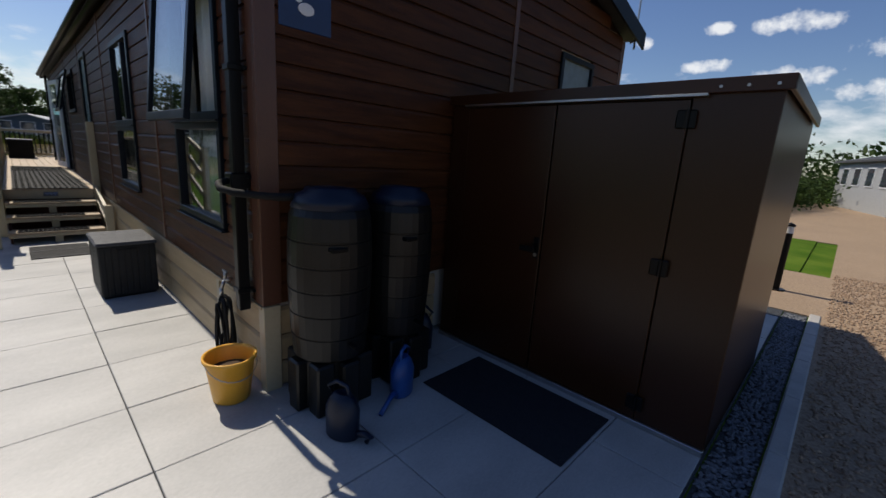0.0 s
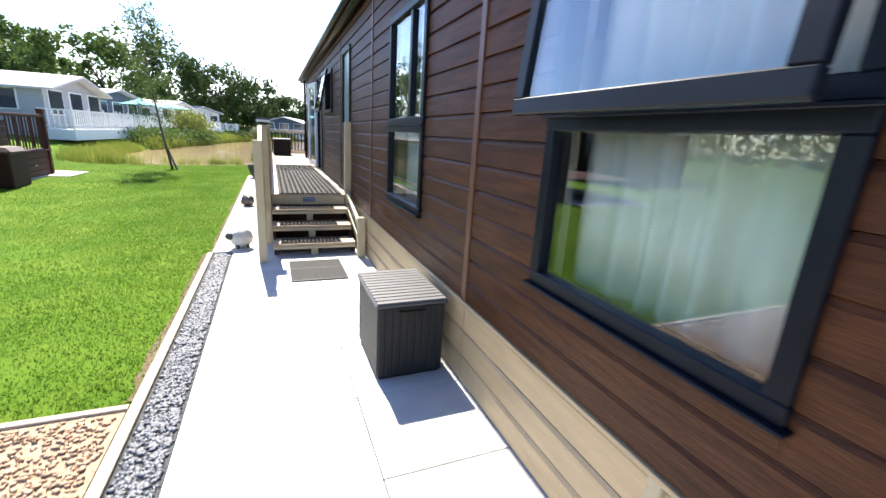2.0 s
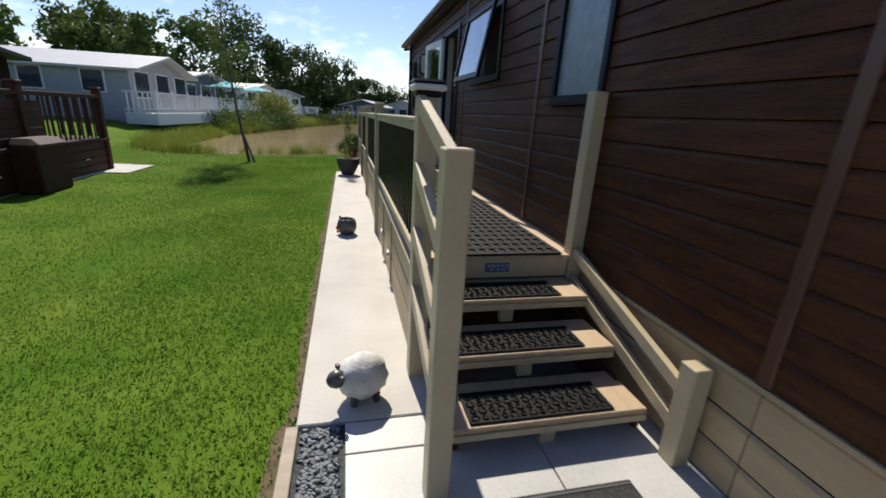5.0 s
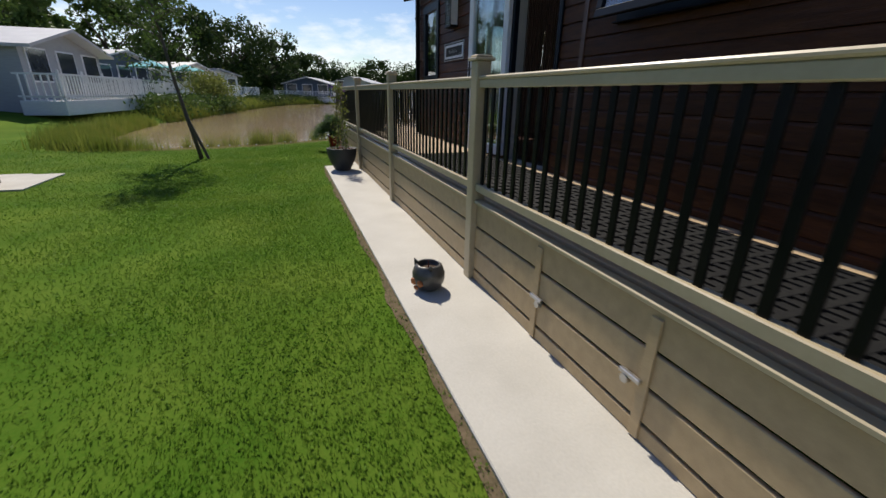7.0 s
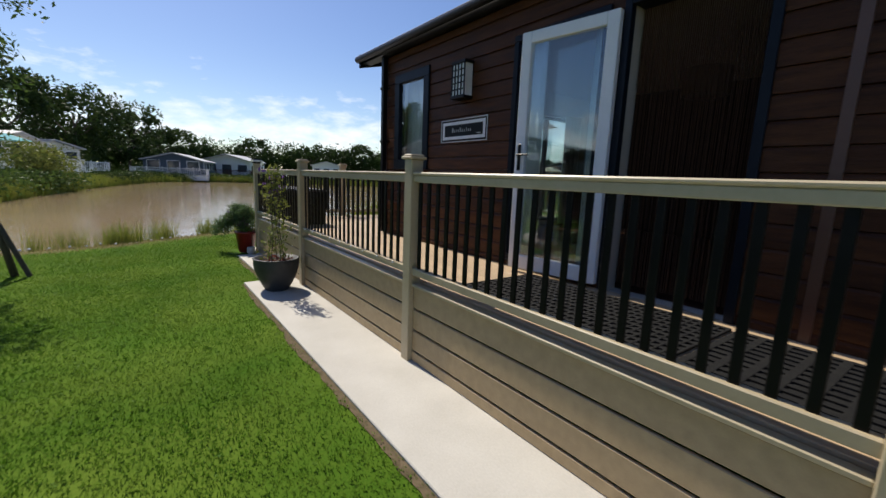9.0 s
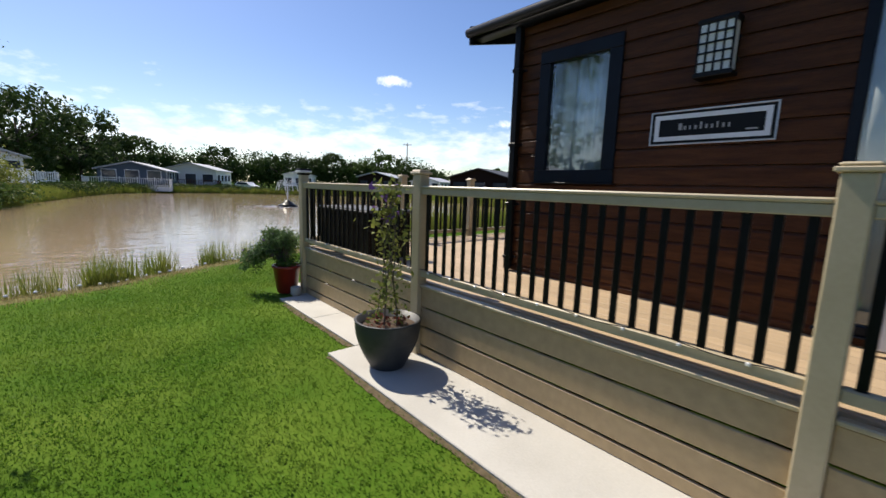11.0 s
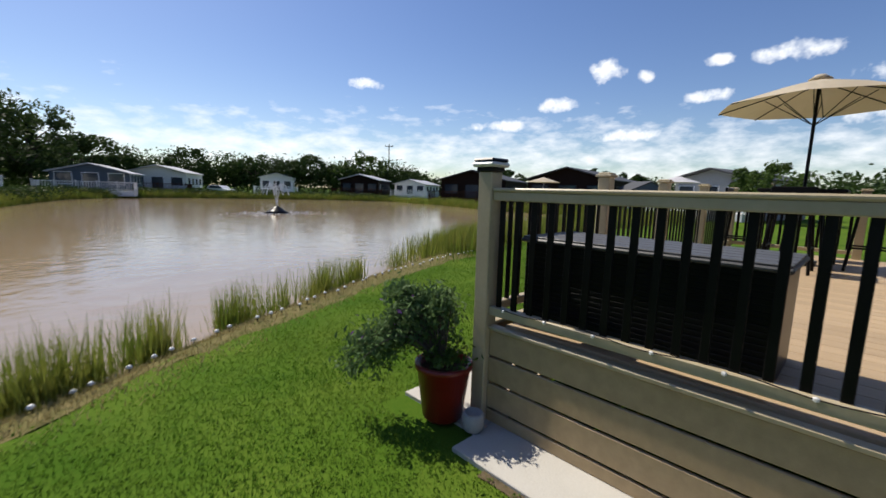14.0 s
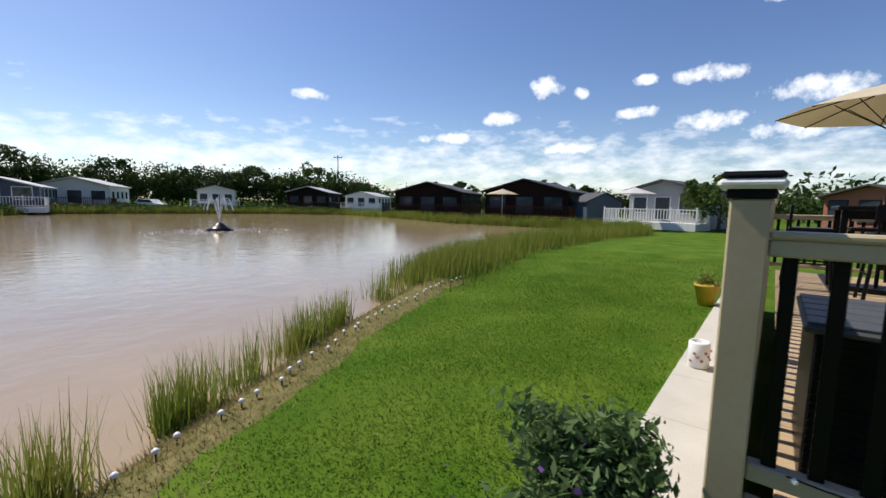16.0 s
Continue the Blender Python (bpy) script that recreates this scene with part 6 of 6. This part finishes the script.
def hedge(name, pts, h, wd, per, size, m, label):
    rg = np.random.default_rng(len(pts) * 7 + 3)
    out = []
    for (ax, ay), (bx, by) in zip(pts, pts[1:]):
        d = math.hypot(bx - ax, by - ay)
        n = int(d * per)
        t = rg.uniform(0, 1, n)
        wob = 0.72 + 0.28 * np.sin(t * d * 0.9) * np.sin(t * d * 0.37 + 1.3) + rg.normal(size=n) * 0.05
        zz = rg.uniform(0, 1, n) ** 0.7 * h * wob
        out.append(np.stack([ax + (bx - ax) * t + rg.normal(size=n) * wd, ay + (by - ay) * t + rg.normal(size=n) * wd, zz], 1))
    v, f = leaf_cloud(np.concatenate(out), size, rg)
    return tidy(raw(name, v, f, m), label, "hedge", kind="stuff")


hedge("far_woods_low", [polar(a, 104) for a in range(40, 100, 6)], 6.0, 1.6, 230, 0.36, LEAFD, "dark low line of trees beyond the lodges")
hedge("far_woods", [polar(a, 100) for a in range(-14, 46, 5)], 8.6, 1.8, 420, 0.30, LEAFD, "dark line of trees beyond the pond")
hedge("side_woods", [(-60, 40), (-40, 62), (-22, 76), (-10, 88), (-2, 100)], 7.5, 2.6, 95, 0.42, LEAFD, "dark line of trees behind the lodges")
hedge("drive_hedge", [(13.5, -9.2), (30, -10.5)], 2.0, 0.45, 900, 0.09, LEAFM, "clipped bright green hedge beside the drive")
hedge("drive_shrubs", [(19, 2.5), (26, 0.6), (40, -1)], 2.2, 0.7, 420, 0.12, LEAFD, "dark shrubs along the drive")
hedge("south_woods", [(60, -60), (70, -20), (75, 10), (70, 20)], 7, 2.5, 80, 0.45, LEAFD, "dark trees beyond the drive")
hedge("rear_woods", [(-60, 40), (-70, 0), (-50, -50), (0, -60), (60, -60)], 7, 2.5, 60, 0.5, LEAFD, "dark trees behind the gravel yard")
hedge("bank_shrubs", [(-9.6, 35), (-8.8, 41), (-7.4, 48)], 1.2, 0.8, 900, 0.10, LEAFM, "green shrubs on the side bank")
hedge("bank_willow", [(-8.4, 43.5), (-7.5, 48)], 2.8, 0.7, 1200, 0.10, LEAFY, "tall yellow-green willow shrub on the bank")
hedge("far_bank_shrubs", [(-5.8, 57), (-4.3, 64), (-2.6, 70.5), (3.4, 78), (10, 78.4), (19, 77), (28, 74.6), (35, 67)], 1.1, 0.7, 260, 0.14, LEAFD, "low dark shrubs on the far bank")

tidy(slab_mesh("road_side", (5.6, -2.62, -0.2), (8.6, 3.0, 0.003), GRAVBED, bevel=0), "golden gravel beside the lodge", "gravel", kind="structure")
tidy(slab_mesh("road_far", (14, -2.62, -0.2), (40, 1.0, 0.003), GRAVBED, bevel=0), "golden gravel drive beyond the verge", "gravel", kind="structure")
tidy(Mesh().box((8.6, -2.2, -0.1), (14, 1.8, 0.01), 0).obj("grass_verge", LAWN), "grass verge beside the drive", "grass", kind="structure")

# ---- boards, slabs and planks, piece by piece ----
def spans(lo, hi, cuts):
    """What is left of an interval once the cuts are taken out."""
    out = [(lo, hi)]
    for a, b in cuts:
        nxt = []
        for c, d in out:
            if b <= c or a >= d:
                nxt.append((c, d))
                continue
            if a > c:
                nxt.append((c, a))
            if b < d:
                nxt.append((b, d))
        out = nxt
    return [(a, b) for a, b in out if b - a > 0.015]


def plank(u0, u1, z0, z1, plane, m, parent, name="board", depth=0.02, out=0.0):
    """A cladding board with a sloped upper lip and a recessed joint below."""
    prof = [(0.018, z0 + 0.0005), (-depth + 0.002, z0 + 0.0005), (-depth, z0 + 0.003), (-depth, z1 - 0.026), (-depth + 0.013, z1 - 0.003), (0.018, z1 - 0.001)]
    vs = []
    for u in (u0 + 0.001, u1 - 0.001):
        vs += [(p, u, z) if plane == "x" else ((u, p, z) if plane == "y" else (u, LEN - p, z)) for p, z in prof]
    n = len(prof)
    me = bpy.data.meshes.new(name)
    me.from_pydata(vs, [], [tuple(range(n))[::-1], tuple(range(n, 2 * n))] + [(k, (k + 1) % n, n + (k + 1) % n, n + k) for k in range(n)])
    bm = bmesh.new()
    bm.from_mesh(me)
    bmesh.ops.recalc_face_normals(bm, faces=bm.faces)
    bm.to_mesh(me)
    bm.free()
    me.materials.append(m)
    ob = new(name, me)
    ob.parent = parent
    return ob


PITCH = 0.150
row = 0
z = BASE
while z < TOP - 0.08:
    z1 = min(z + PITCH, TOP - 0.07)
    cuts = [(h[0] - 0.012, h[1] + 0.012) for h in WEST if h[2] - 0.02 < z1 and h[3] + 0.02 > z]
    cuts += [(y - 0.029, y + 0.029) for y in BAT_W] + [(-1, 0.10), (LEN - 0.09, LEN + 1)]
    for a, b in spans(0.0, LEN, cuts):
        plank(a, b, z, z1, "x", BOARD, wall_w)
    for h in WEST:
        for lo_, hi_ in ((z, min(z1, h[2] - 0.012)), (max(z, h[3] + 0.012), z1)):
            over = [o for o in WEST if o is not h and o[0] < h[1] and o[1] > h[0] and o[2] - 0.04 < hi_ and o[3] + 0.04 > lo_]
            if hi_ - lo_ > 0.045 and h[2] - 0.02 < z1 and h[3] + 0.02 > z and not over:
                plank(h[0] - 0.012, h[1] + 0.012, lo_, hi_, "x", BOARD, wall_w)
    z = z1
z = BASE
while z < RIDGE - 0.1:
    z1 = min(z + PITCH, RIDGE)
    lo, hi = 0.10, W - 0.1
    if z1 > TOP - 0.02:
        inset = max(0.0, (z1 - TOP) / SL)
        lo, hi = max(lo, inset), min(hi, W - inset)
    cuts = [(h[0] - 0.012, h[1] + 0.012) for h in SOUTH if h[2] - 0.02 < z1 and h[3] + 0.02 > z] + [(x - 0.029, x + 0.029) for x in BAT_S]
    if hi - lo > 0.1:
        for a, b in spans(lo, hi, cuts):
            plank(a, b, z, z1, "y", BOARD_END, wall_s)
        cuts = [(h[0] - 0.012, h[1] + 0.012) for h in NORTH if h[2] - 0.02 < z1 and h[3] + 0.02 > z]
        for a, b in spans(lo, hi, cuts):
            plank(a, b, z, z1, "n", BOARD_END, wall_n)
    z = z1
for z0, z1 in ((0.015, 0.190), (0.202, 0.378), (0.390, 0.585)):
    for a, b in ((0.061, 0.829), (0.891, 2.42), (2.424, 5.35), (5.354, 7.9)):
        plank(a, b, z0, z1, "x", SKIRT, wall_w, depth=0.006)
    plank(0.091, 1.55, z0, z1, "y", SKIRT, wall_s, depth=0.006)
# black strips added behind the two skirting joints so the gaps stay dark
Mesh().box((0.006, 0.065, 0.186), (0.019, 7.89, 0.206), 0).box((0.006, 0.065, 0.374), (0.019, 7.89, 0.394), 0).obj("joint_darkener", BLACK, wall_w)
Mesh().box((-0.03, 0.0, 0.588), (0.016, 15.5, 0.612), 0.003).obj("sill_strip", SKIRT, wall_w)

bd = None
for k in range(8):
    x0 = -1.215 + 0.1525 * k
    Mesh().box((x0, 6.80, DK - 0.03), (x0 + 0.147, 18.14, DK), 0.004).obj("board", DECK, deck)
for k in range(37):
    x0 = 0.008 + 0.1525 * k
    Mesh().box((x0, LEN + 0.03, DK - 0.03), (x0 + 0.147, 18.14, DK), 0.004).obj("board", DECK, deck)

patio = new("pavement", None)
tagged(patio, "pale porcelain slab patio round the lodge", "patio", kind="structure")
tidy(Mesh().box((-1.722, -2.26, -0.2), (5.6, 0.0, -0.004), 0).box((-1.722, 0.0, -0.2), (0.02, 6.12, -0.004), 0).box((-1.2, 6.12, -0.2), (0.02, 6.9, -0.004), 0).obj("bedding", SLATEBED), "dark mortar bed under the slabs", "bedding", kind="structure")
xs = [-1.72, -0.727, 0.258, 1.243, 2.228, 3.213, 4.198, 5.183]
ys = [-2.25] + [y for y in [4.505 + 0.695 * j for j in range(-10, 3)] if -2.2 < y < 5.9] + [6.118]
for a, b in zip(xs, xs[1:]):
    for c, d in zip(ys, ys[1:]):
        b2 = b
        if c >= -0.05:
            if a >= -0.1:
                continue
            b2 = min(b, 0.012)
        Mesh().box((a + 0.003, c + 0.003, -0.03), (b2 - 0.003, d - 0.003, 0.006 + 0.0012 * math.sin(a * 9 + c * 5)), 0.003).obj("slab", SLAB, patio)
for c, d in ((6.12, 6.8),):
    Mesh().box((-1.197, c + 0.003, -0.03), (0.01, d, 0.006), 0.003).obj("slab", SLAB, patio)
